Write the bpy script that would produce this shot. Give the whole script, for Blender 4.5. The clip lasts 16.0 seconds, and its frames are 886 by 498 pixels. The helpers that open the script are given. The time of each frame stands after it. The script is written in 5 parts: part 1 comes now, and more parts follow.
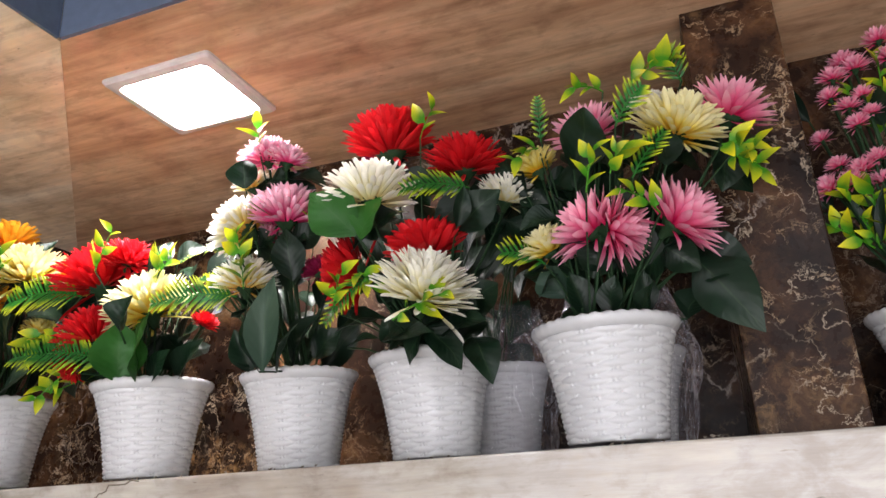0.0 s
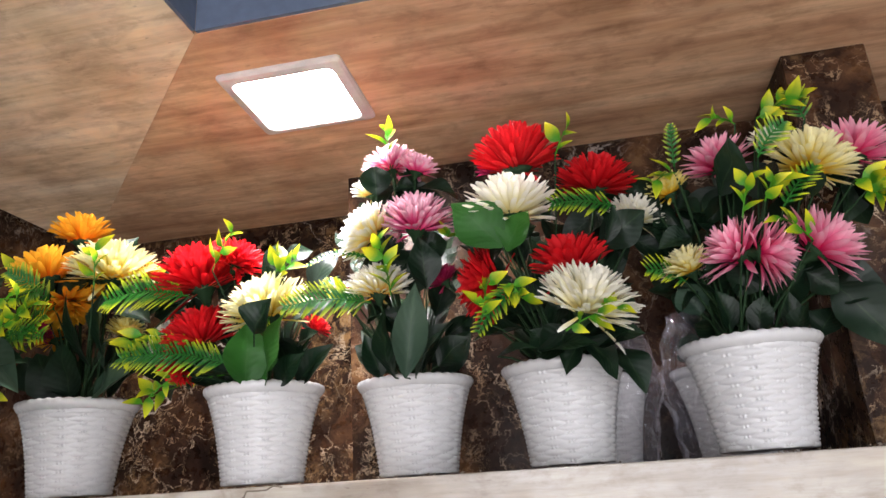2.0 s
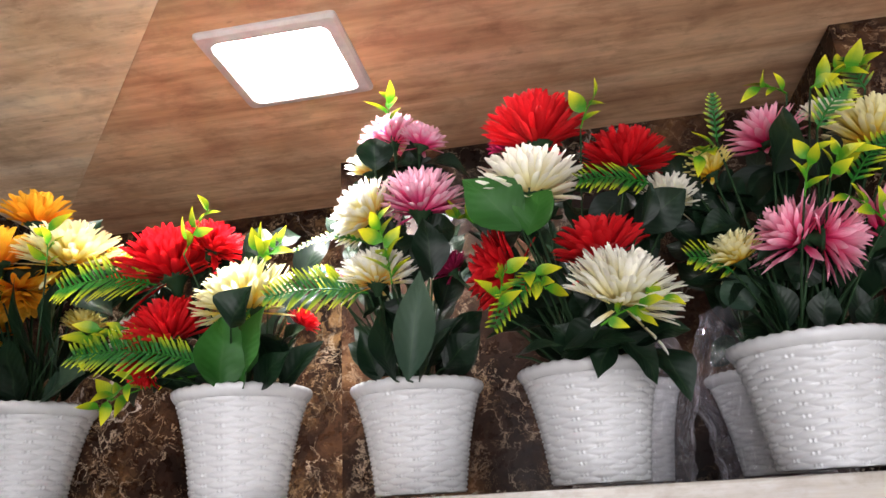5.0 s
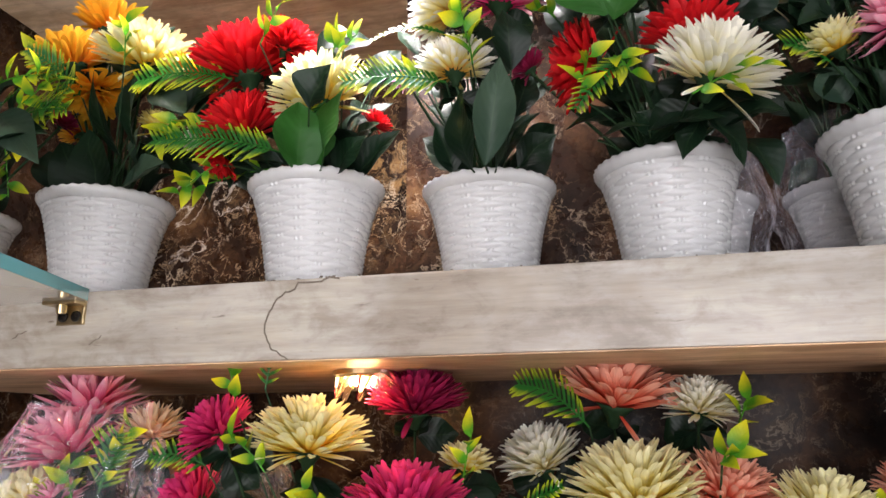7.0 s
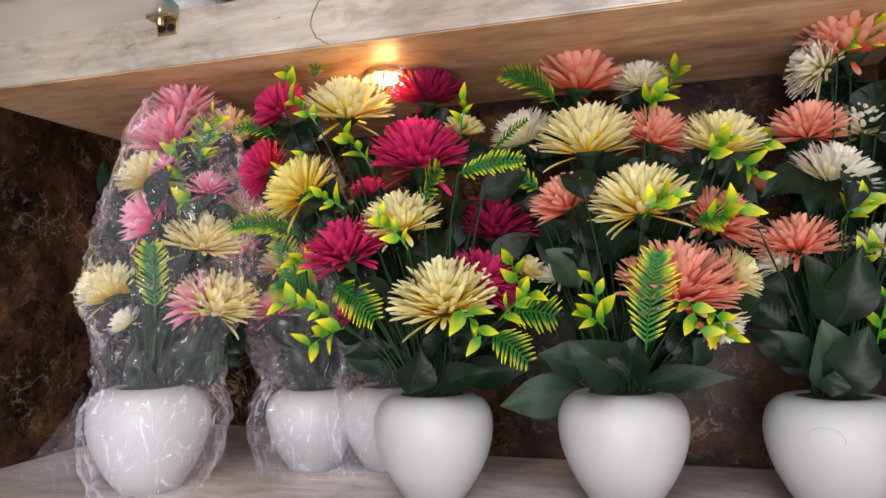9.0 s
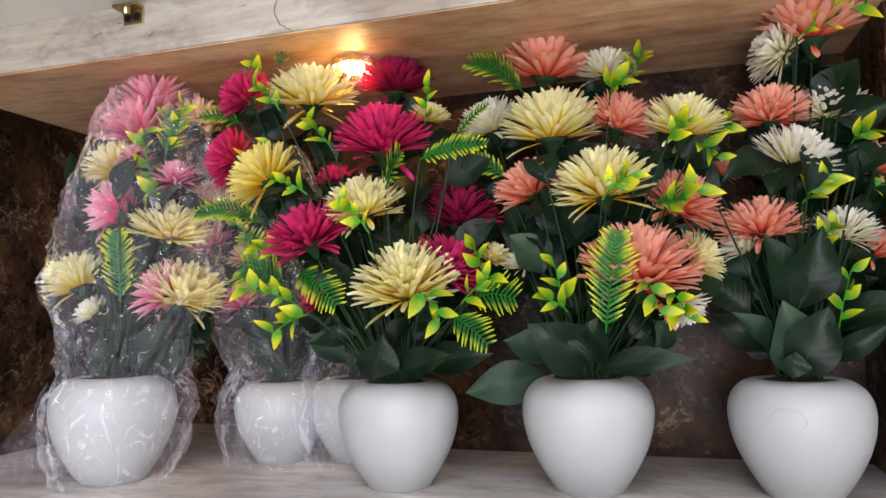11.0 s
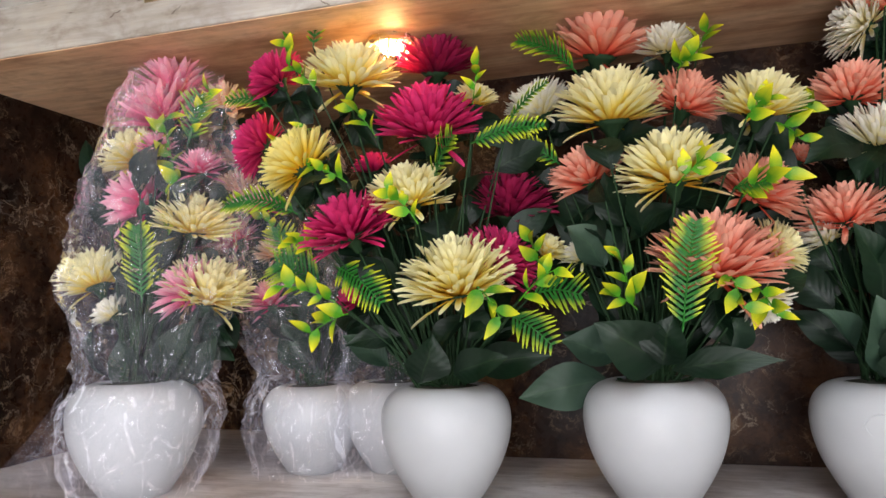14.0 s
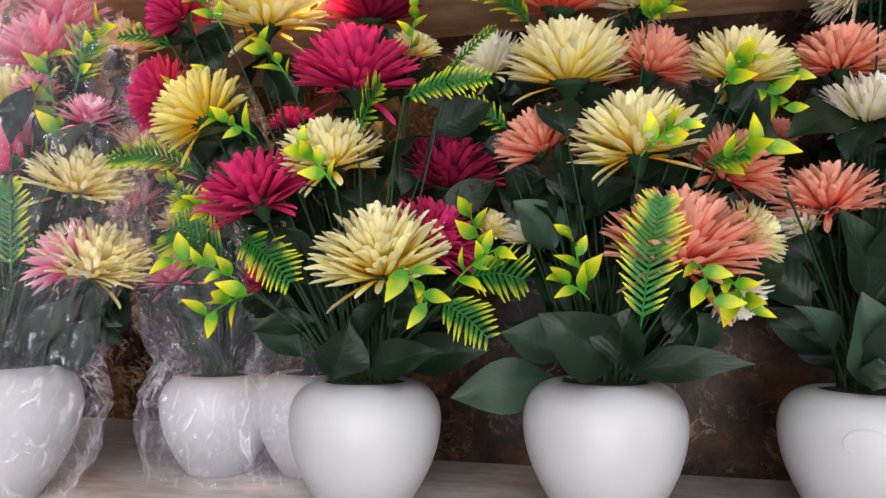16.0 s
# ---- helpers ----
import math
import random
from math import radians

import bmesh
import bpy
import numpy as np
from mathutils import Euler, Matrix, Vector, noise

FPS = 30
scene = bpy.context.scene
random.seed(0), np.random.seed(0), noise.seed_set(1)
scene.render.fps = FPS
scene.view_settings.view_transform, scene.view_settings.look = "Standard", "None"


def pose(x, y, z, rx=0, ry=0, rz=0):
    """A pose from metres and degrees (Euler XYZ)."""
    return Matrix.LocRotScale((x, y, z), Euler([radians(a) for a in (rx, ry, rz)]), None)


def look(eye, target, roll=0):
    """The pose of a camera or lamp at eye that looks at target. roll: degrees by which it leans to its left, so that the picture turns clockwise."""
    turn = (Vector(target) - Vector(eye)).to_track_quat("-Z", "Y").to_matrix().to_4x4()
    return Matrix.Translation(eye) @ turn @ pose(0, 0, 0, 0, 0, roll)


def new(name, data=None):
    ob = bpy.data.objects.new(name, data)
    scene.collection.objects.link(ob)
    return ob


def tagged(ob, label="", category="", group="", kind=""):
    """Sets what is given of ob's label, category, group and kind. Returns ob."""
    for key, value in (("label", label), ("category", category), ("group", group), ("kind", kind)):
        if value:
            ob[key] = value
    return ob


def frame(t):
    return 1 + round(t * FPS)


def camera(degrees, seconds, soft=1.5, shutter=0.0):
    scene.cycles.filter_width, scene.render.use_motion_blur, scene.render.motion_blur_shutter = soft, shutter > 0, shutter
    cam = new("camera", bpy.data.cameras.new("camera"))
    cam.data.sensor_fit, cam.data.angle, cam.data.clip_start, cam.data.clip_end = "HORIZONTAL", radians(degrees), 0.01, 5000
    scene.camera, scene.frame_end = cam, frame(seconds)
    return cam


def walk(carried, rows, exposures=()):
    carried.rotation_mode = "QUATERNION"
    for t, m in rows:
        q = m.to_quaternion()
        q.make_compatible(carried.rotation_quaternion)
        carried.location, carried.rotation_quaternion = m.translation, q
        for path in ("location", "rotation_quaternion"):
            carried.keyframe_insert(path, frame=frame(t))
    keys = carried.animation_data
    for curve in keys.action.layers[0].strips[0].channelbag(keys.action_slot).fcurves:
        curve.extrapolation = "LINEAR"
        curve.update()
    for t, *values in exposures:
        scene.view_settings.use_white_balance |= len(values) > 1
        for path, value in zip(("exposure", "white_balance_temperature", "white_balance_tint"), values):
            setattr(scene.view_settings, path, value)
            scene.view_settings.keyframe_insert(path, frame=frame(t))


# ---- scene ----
cam = camera(64.0, 16.0, 1.5)
PATH = [
    (0, (0.056, 0.039, 0.385), (-0.557, 1.831, 1.027), -3.3),
    (0.5, (-0.056, 0.049, 0.386), (-0.598, 1.842, 1.085), -3.1),
    (1, (-0.118, 0.005, 0.411), (-0.562, 1.828, 1.103), -3.6),
    (1.5, (-0.177, -0.027, 0.396), (-0.563, 1.817, 1.069), -3.6),
    (2, (-0.227, -0.071, 0.397), (-0.582, 1.787, 1.047), -3.5),
    (2.5, (-0.254, -0.057, 0.408), (-0.607, 1.804, 1.05), -3.2),
    (3, (-0.272, -0.023, 0.402), (-0.64, 1.839, 1.035), -2.8),
    (3.5, (-0.276, -0.001, 0.397), (-0.647, 1.852, 1.051), -2.5),
    (5.8, (-0.283, 0.065, 0.415), (-0.578, 1.924, 1.092), -3.6),
    (6, (-0.303, 0.067, 0.41), (-0.617, 1.929, 1.068), -3.1),
    (6.5, (-0.317, 0.087, 0.363), (-0.697, 1.963, 0.942), -1.8),
    (7, (-0.335, 0.095, 0.262), (-0.774, 1.982, 0.758), -0.5),
    (7.5, (-0.316, 0.075, 0.187), (-0.805, 1.977, 0.564), -0.1),
    (8, (-0.281, 0.045, 0.121), (-0.791, 1.959, 0.4), -0.2),
    (8.5, (-0.271, -0.043, 0.041), (-0.819, 1.871, 0.223), -0.7),
    (9, (-0.233, -0.112, -0.015), (-0.804, 1.801, 0.112), -1.1),
    (9.2, (-0.214, -0.14, -0.024), (-0.791, 1.773, 0.078), -1.2),
    (11.3, (-0.178, -0.064, -0.057), (-0.736, 1.848, 0.126), -1.4),
    (11.5, (-0.165, -0.045, -0.053), (-0.711, 1.869, 0.137), -1.4),
    (12, (-0.117, -0.054, -0.051), (-0.635, 1.867, 0.149), -1.7),
    (12.5, (-0.107, -0.113, -0.072), (-0.614, 1.81, 0.131), -1.8),
    (13, (-0.169, -0.05, -0.062), (-0.698, 1.869, 0.134), -1.7),
    (13.5, (-0.237, -0.016, -0.055), (-0.787, 1.899, 0.118), -1.7),
    (14, (-0.277, -0.035, -0.056), (-0.839, 1.877, 0.11), -1.6),
    (14.5, (-0.305, -0.06, -0.051), (-0.866, 1.854, 0.099), -1.5),
    (15, (-0.284, -0.049, -0.045), (-0.831, 1.87, 0.099), -1.2),
    (15.5, (-0.246, 0.021, -0.048), (-0.764, 1.947, 0.095), -0.7),
    (16, (-0.278, 0.101, -0.06), (-0.729, 2.045, 0.069), 0.3),
]
walk(cam, [(t, look(eye, target, roll)) for t, eye, target, roll in PATH], [(0.0, -0.05, 6450, 16), (6.5, -0.05, 6450, 16), (7.5, 0.02, 6600, 16), (8.6, 0.12, 6650, 18), (9.2, 0.15, 6600, 18), (11.3, 0.14, 6350, 14), (12.5, 0.12, 6300, 13), (14.0, 0.17, 6400, 15), (16.0, 0.22, 6450, 16)])

# ---- light of the shop, with an added front fill ----
world = bpy.data.worlds.new("shop_air")
world.use_nodes = True
world.node_tree.nodes["Background"].inputs[0].default_value = (0.75, 0.85, 1.0, 1)
world.node_tree.nodes["Background"].inputs[1].default_value = 0.05
scene.world = world
NICHE_LAMP, ROOM_LAMP, WARM_LAMP, FRONT_FILL = 195.0, 18.0, 200.0, 88.0
# unseen area lamp, added to fill the niche from in front
front = new("front_fill_light", bpy.data.lights.new("front_fill_light", "AREA"))
front.data.shape, front.data.size, front.data.size_y, front.data.energy = "RECTANGLE", 2.2, 2.1, FRONT_FILL
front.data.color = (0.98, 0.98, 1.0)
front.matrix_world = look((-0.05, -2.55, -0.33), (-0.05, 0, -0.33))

# ---- plan, in metres ----
Z_LOW, Z_UNDER, Z_TOP, Z_SOFFIT, Z_CEIL, Z_FLOOR = -0.302, 0.333, 0.417, 0.985, 1.16, -1.42
Y_FRONT, Y_BACK, Y_COLUMN, Y_POST = 0.767, 1.31, 1.13, 0.93
X_LEFT, X_COLUMN, X_POST, X_POST_R, X_END = -1.335, -0.635, 0.112, 0.228, 1.3


# ---- materials ----
def tree(name, rough=0.5, **sockets):
    m = bpy.data.materials.new(name)
    m.use_nodes = True
    nt = m.node_tree
    b = nt.nodes["Principled BSDF"]
    b.inputs["Roughness"].default_value = rough
    for key, value in sockets.items():
        b.inputs[key.replace("_", " ")].default_value = value
    return m, nt, b


def add(nt, kind, **values):
    n = nt.nodes.new(kind)
    for key, value in values.items():
        n.inputs[key.replace("_", " ")].default_value = value
    return n


def ramp(nt, fac, *stops):
    n = nt.nodes.new("ShaderNodeValToRGB")
    e = n.color_ramp.elements
    while len(e) < len(stops):
        e.new(0.5)
    for item, (at, col) in zip(e, stops):
        item.position, item.color = at, (*col, 1)
    nt.links.new(fac, n.inputs[0])
    return n.outputs[0]


def mixed(nt, kind, fac, a, b):
    n = nt.nodes.new("ShaderNodeMix")
    n.data_type, n.blend_type = "RGBA", kind
    for socket, value in ((n.inputs[0], fac), (n.inputs[6], a), (n.inputs[7], b)):
        if isinstance(value, (int, float)):
            socket.default_value = value
        elif isinstance(value, tuple):
            socket.default_value = (*value, 1)
        else:
            nt.links.new(value, socket)
    return n.outputs[2]


def bump(nt, b, height, strength, distance=0.002):
    n = add(nt, "ShaderNodeBump", Strength=strength, Distance=distance)
    nt.links.new(height, n.inputs["Height"])
    nt.links.new(n.outputs[0], b.inputs["Normal"])


def coords(nt, scale=(1, 1, 1), turn=(0, 0, 0)):
    tc = nt.nodes.new("ShaderNodeTexCoord")
    mp = add(nt, "ShaderNodeMapping", Scale=scale, Rotation=turn)
    nt.links.new(tc.outputs["Object"], mp.inputs[0])
    return mp.outputs[0]


def noise_of(nt, vec, scale, detail=4, rough=0.55, distort=0.0):
    n = add(nt, "ShaderNodeTexNoise", Scale=scale, Detail=detail, Roughness=rough, Distortion=distort)
    nt.links.new(vec, n.inputs["Vector"])
    return n.outputs[0]


def marble(name="dark_marble", veined=1.0):
    """Dark brown polished marble: rust and gold mottling, fine broken pale veins (few where veined is low)."""
    m, nt, b = tree(name, 0.16, Specular_IOR_Level=0.09)
    v = coords(nt)
    warp = add(nt, "ShaderNodeTexNoise", Scale=14.0, Detail=6.0, Roughness=0.65)
    nt.links.new(v, warp.inputs["Vector"])
    vm = nt.nodes.new("ShaderNodeVectorMath")
    vm.operation = "MULTIPLY_ADD"
    vm.inputs[1].default_value = (0.07, 0.07, 0.07)
    nt.links.new(warp.outputs[1], vm.inputs[0])
    nt.links.new(v, vm.inputs[2])
    wv = vm.outputs[0]
    out = ramp(nt, noise_of(nt, wv, 7, 8, 0.68), (0.36, (0.007, 0.004, 0.003)), (0.50, (0.024, 0.012, 0.008)), (0.60, (0.075, 0.036, 0.018)), (0.74, (0.20, 0.115, 0.05)))
    gold = ramp(nt, noise_of(nt, wv, 34, 8, 0.72, 0.8), (0.50, (0, 0, 0)), (0.66, (1, 1, 1)))
    where = ramp(nt, noise_of(nt, v, 6, 3), (0.44, (0, 0, 0)), (0.62, (0.75 * veined,) * 3))
    out = mixed(nt, "MIX", mixed(nt, "MULTIPLY", 1.0, gold, where), out, (0.34, 0.20, 0.085))
    for scale, width, tone, keep in ((13, 0.012, (0.50, 0.40, 0.29), 0.46), (30, 0.016, (0.36, 0.25, 0.15), 0.45), (4.5, 0.006, (0.70, 0.62, 0.54), 0.52)):
        n = noise_of(nt, wv, scale, 5, 0.55, 0.6)
        line = ramp(nt, n, (0.5 - width, (0, 0, 0)), (0.5, (1, 1, 1)), (0.5 + width, (0, 0, 0)))
        patch = ramp(nt, noise_of(nt, v, scale * 0.6, 3), (keep, (0, 0, 0)), (keep + 0.14, (veined ** 0.5,) * 3))
        out = mixed(nt, "MIX", mixed(nt, "MULTIPLY", 1.0, line, patch), out, tone)
    nt.links.new(out, b.inputs["Base Color"])
    nt.links.new(ramp(nt, noise_of(nt, v, 60, 3), (0.3, (0.22, 0.22, 0.22)), (0.8, (0.42, 0.42, 0.42))), b.inputs["Roughness"])
    return m


def travertine(name, low, mid, high, turn=0.0, rough=0.35):
    """Banded stone, the bands along x (turned about z)."""
    m, nt, b = tree(name, rough)
    v = coords(nt, (1.3, 11, 11), (0, 0, turn))
    fine = coords(nt, (5, 60, 60), (0, 0, turn))
    n1 = noise_of(nt, v, 1.6, 7, 0.6, 0.5)
    n2 = noise_of(nt, fine, 1.5, 5, 0.65)
    blot = noise_of(nt, coords(nt), 4.5, 4, 0.6)
    col = ramp(nt, n1, (0.30, low), (0.5, mid), (0.72, high))
    col = mixed(nt, "MULTIPLY", 0.55, col, ramp(nt, n2, (0.32, (0.62, 0.58, 0.53)), (0.6, (1, 1, 1))))
    col = mixed(nt, "MULTIPLY", 0.85, col, ramp(nt, blot, (0.34, (0.66, 0.58, 0.52)), (0.5, (0.9, 0.86, 0.84)), (0.66, (1.08, 1.05, 1.0))))
    spots = noise_of(nt, coords(nt, (1, 1.8, 1.8), (0, 0, turn)), 17, 6, 0.65, 0.4)
    col = mixed(nt, "MULTIPLY", 0.7, col, ramp(nt, spots, (0.36, (0.66, 0.6, 0.56)), (0.52, (1, 1, 1)), (0.68, (1.1, 1.06, 1.0))))
    pits = ramp(nt, noise_of(nt, coords(nt, (40, 170, 170), (0, 0, turn)), 1.0, 2), (0.20, (0.35, 0.3, 0.26)), (0.29, (1, 1, 1)))
    col = mixed(nt, "MULTIPLY", 0.7, col, pits)
    nt.links.new(col, b.inputs["Base Color"])
    bump(nt, b, n2, 0.12)
    return m


def plain(name, col, rough, grain=60.0, amount=0.12, **sockets):
    m, nt, b = tree(name, rough, **sockets)
    n = noise_of(nt, coords(nt), grain, 5)
    lo = tuple(c * (1 - amount) for c in col)
    hi = tuple(min(1.0, c * (1 + amount * 0.6)) for c in col)
    c1 = ramp(nt, n, (0.3, lo), (0.7, hi))
    big = ramp(nt, noise_of(nt, coords(nt), grain * 0.09, 3), (0.35, (1 - amount, 1 - amount, 1 - amount)), (0.65, (1, 1, 1)))
    nt.links.new(mixed(nt, "MULTIPLY", 1.0, c1, big), b.inputs["Base Color"])
    bump(nt, b, n, 0.08)
    return m


def petal(name, base, middle, tip, random_tone=0.20):
    """Dyed fabric petal: colour runs from its foot to its tip, with fine ribs along it."""
    m, nt, b = tree(name, 0.55)
    uv = nt.nodes.new("ShaderNodeUVMap")
    sep = nt.nodes.new("ShaderNodeSeparateXYZ")
    nt.links.new(uv.outputs[0], sep.inputs[0])
    wob = nt.nodes.new("ShaderNodeMath")
    wob.operation = "MULTIPLY_ADD"
    wob.inputs[1].default_value = 0.22
    nt.links.new(noise_of(nt, coords(nt), 9, 2), wob.inputs[0])
    off = nt.nodes.new("ShaderNodeMath")
    off.inputs[1].default_value = -0.11
    nt.links.new(sep.outputs[0], off.inputs[0])
    nt.links.new(off.outputs[0], wob.inputs[2])
    col = ramp(nt, wob.outputs[0], (0.24, base), (0.54, middle), (0.86, tip))
    geo = nt.nodes.new("ShaderNodeNewGeometry")
    shade = ramp(nt, geo.outputs["Random Per Island"], (0.0, (1 - random_tone,) * 3), (1.0, (1, 1, 1)))
    col = mixed(nt, "MULTIPLY", 1.0, col, shade)
    nt.links.new(col, b.inputs["Base Color"])
    wave = add(nt, "ShaderNodeTexWave", Scale=1.6, Distortion=0.6)
    wave.bands_direction = "Y"
    nt.links.new(uv.outputs[0], wave.inputs[0])
    bump(nt, b, wave.outputs["Fac"], 0.25, 0.0015)
    thin(nt, b, col, 0.32)
    return m


def thin(nt, b, col, amount):
    """Lets some light through a thin sheet."""
    tr = nt.nodes.new("ShaderNodeBsdfTranslucent")
    nt.links.new(col, tr.inputs[0])
    mx = add(nt, "ShaderNodeMixShader", Fac=amount)
    nt.links.new(b.outputs[0], mx.inputs[1])
    nt.links.new(tr.outputs[0], mx.inputs[2])
    nt.links.new(mx.outputs[0], nt.nodes["Material Output"].inputs[0])


def foliage(name, foot, tip, rough=0.5, start=0.15, amount=0.12):
    m, nt, b = tree(name, rough, Specular_IOR_Level=0.26)
    uv = nt.nodes.new("ShaderNodeUVMap")
    sep = nt.nodes.new("ShaderNodeSeparateXYZ")
    nt.links.new(uv.outputs[0], sep.inputs[0])
    wob = nt.nodes.new("ShaderNodeMath")
    wob.operation = "MULTIPLY_ADD"
    wob.inputs[1].default_value = 0.5
    nt.links.new(noise_of(nt, coords(nt), 55, 3), wob.inputs[0])
    off = nt.nodes.new("ShaderNodeMath")
    off.inputs[1].default_value = -0.25
    nt.links.new(sep.outputs[0], off.inputs[0])
    nt.links.new(off.outputs[0], wob.inputs[2])
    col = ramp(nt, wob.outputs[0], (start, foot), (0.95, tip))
    inf = nt.nodes.new("ShaderNodeObjectInfo")
    col = mixed(nt, "MULTIPLY", 1.0, col, ramp(nt, inf.outputs["Random"], (0.0, (0.7, 0.78, 0.7)), (1.0, (1.15, 1.1, 1.0))))
    dust = ramp(nt, noise_of(nt, coords(nt), 18, 4), (0.45, (0, 0, 0)), (0.8, (0.02, 0.02, 0.02)))
    col = mixed(nt, "MIX", dust, col, (0.22, 0.25, 0.22))
    mid = nt.nodes.new("ShaderNodeMath")
    mid.operation = "SUBTRACT"
    mid.inputs[1].default_value = 0.5
    nt.links.new(sep.outputs[1], mid.inputs[0])
    away = nt.nodes.new("ShaderNodeMath")
    away.operation = "ABSOLUTE"
    nt.links.new(mid.outputs[0], away.inputs[0])
    rib = ramp(nt, away.outputs[0], (0.0, (0.14, 0.14, 0.14)), (0.03, (0, 0, 0)))
    col = mixed(nt, "MIX", rib, col, (0.10, 0.17, 0.07))
    nt.links.new(col, b.inputs["Base Color"])
    slant = nt.nodes.new("ShaderNodeMath")
    slant.operation = "MULTIPLY_ADD"
    slant.inputs[1].default_value = -0.55
    nt.links.new(away.outputs[0], slant.inputs[0])
    nt.links.new(sep.outputs[0], slant.inputs[2])
    comb = nt.nodes.new("ShaderNodeCombineXYZ")
    nt.links.new(slant.outputs[0], comb.inputs[0])
    veins = add(nt, "ShaderNodeTexWave", Scale=2.6, Distortion=0.4)
    nt.links.new(comb.outputs[0], veins.inputs[0])
    bump(nt, b, veins.outputs["Fac"], 0.13, 0.0015)
    thin(nt, b, col, amount)
    return m


def glow(name, col, strength):
    m = bpy.data.materials.new(name)
    m.use_nodes = True
    nt = m.node_tree
    nt.nodes.remove(nt.nodes["Principled BSDF"])
    e = add(nt, "ShaderNodeEmission", Color=(*col, 1), Strength=strength)
    nt.links.new(e.outputs[0], nt.nodes["Material Output"].inputs[0])
    return m


def film_wrap():
    """Clear crinkled cellophane: mostly see-through, with sharp gloss."""
    m = bpy.data.materials.new("cellophane")
    m.use_nodes = True
    nt = m.node_tree
    nt.nodes.remove(nt.nodes["Principled BSDF"])
    gloss = add(nt, "ShaderNodeBsdfGlossy", Roughness=0.09)
    haze = add(nt, "ShaderNodeBsdfDiffuse", Color=(0.030, 0.030, 0.036, 1))
    tr = add(nt, "ShaderNodeBsdfTransparent", Color=(0.94, 0.94, 0.95, 1))
    lw = add(nt, "ShaderNodeLayerWeight", Blend=0.22)
    warp = add(nt, "ShaderNodeTexNoise", Scale=11.0, Detail=3.0)
    vm = nt.nodes.new("ShaderNodeVectorMath")
    vm.operation = "MULTIPLY_ADD"
    vm.inputs[1].default_value = (0.12, 0.12, 0.06)
    here = coords(nt, (1, 1, 0.6))
    nt.links.new(here, warp.inputs["Vector"])
    nt.links.new(warp.outputs[1], vm.inputs[0])
    nt.links.new(here, vm.inputs[2])
    vo = add(nt, "ShaderNodeTexVoronoi", Scale=19.0)
    vo.feature = "DISTANCE_TO_EDGE"
    nt.links.new(vm.outputs[0], vo.inputs["Vector"])
    crease = ramp(nt, vo.outputs["Distance"], (0.0, (0, 0, 0)), (0.10, (0.7, 0.7, 0.7)), (0.4, (1, 1, 1)))
    bp = add(nt, "ShaderNodeBump", Strength=1.0, Distance=0.009)
    nt.links.new(crease, bp.inputs["Height"])
    nt.links.new(bp.outputs[0], gloss.inputs["Normal"])
    nt.links.new(bp.outputs[0], lw.inputs["Normal"])
    fac = nt.nodes.new("ShaderNodeMath")
    fac.operation = "MULTIPLY_ADD"
    fac.inputs[1].default_value, fac.inputs[2].default_value = 0.5, 0.022
    nt.links.new(lw.outputs["Fresnel"], fac.inputs[0])
    nt.links.new(fac.outputs[0], gloss.inputs["Color"])
    both, whole = nt.nodes.new("ShaderNodeAddShader"), nt.nodes.new("ShaderNodeAddShader")
    nt.links.new(gloss.outputs[0], both.inputs[0])
    nt.links.new(haze.outputs[0], both.inputs[1])
    nt.links.new(both.outputs[0], whole.inputs[0])
    nt.links.new(tr.outputs[0], whole.inputs[1])
    nt.links.new(whole.outputs[0], nt.nodes["Material Output"].inputs[0])
    return m


MARBLE = marble()
# few veins, as the side wall has; on the back column this paints shade
MARBLE_CLOUDED_SHADED = marble("clouded_shaded_marble", 0.14)
STONE_FACE = travertine("pale_travertine", (0.35, 0.325, 0.285), (0.44, 0.42, 0.38), (0.51, 0.495, 0.455), 0.0, 0.2)
STONE_TOP = travertine("grey_white_travertine", (0.56, 0.53, 0.52), (0.68, 0.66, 0.66), (0.76, 0.75, 0.75), 0.0, 0.4)
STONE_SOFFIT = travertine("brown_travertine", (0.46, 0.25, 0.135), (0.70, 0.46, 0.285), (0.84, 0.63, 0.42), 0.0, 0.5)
# paler slab, its tones lifted further for the brighter light at the left
STONE_SOFFIT_SIDE_LIT = travertine("brown_travertine_return_lit", (0.62, 0.44, 0.26), (0.85, 0.68, 0.48), (0.92, 0.82, 0.64), radians(90), 0.5)
WALL_PAINT = plain("shop_wall_paint", (0.72, 0.69, 0.64), 0.7)
CEILING_AND_SHADE = plain("blue_grey_ceiling_and_shade", (0.10, 0.13, 0.19), 0.5)
FLOOR_TILE = plain("floor_tile", (0.58, 0.55, 0.50), 0.35)
POT_WHITE = plain("white_woven_plastic", (0.52, 0.525, 0.525), 0.25, 30, 0.04)
VASE_WHITE = plain("white_ceramic", (0.42, 0.435, 0.44), 0.38, 14, 0.05, Specular_IOR_Level=0.35)
DARK_FILL = plain("potting_foam", (0.03, 0.035, 0.02), 0.9)
STEM_GREEN = plain("stem_plastic", (0.016, 0.040, 0.016), 0.65, Specular_IOR_Level=0.12)
METAL = plain("brass_toned_metal", (0.55, 0.43, 0.24), 0.3, 80, 0.2, Metallic=1.0)
SCREW = plain("dark_screw", (0.05, 0.045, 0.04), 0.4, Metallic=1.0)
FRAME_WHITE = plain("lamp_frame_paint", (0.56, 0.52, 0.50), 0.4)
LED = glow("led_diffuser", (1.0, 0.97, 0.95), NICHE_LAMP)
ROOM_LED = glow("room_led_diffuser", (0.93, 0.97, 1.0), ROOM_LAMP)
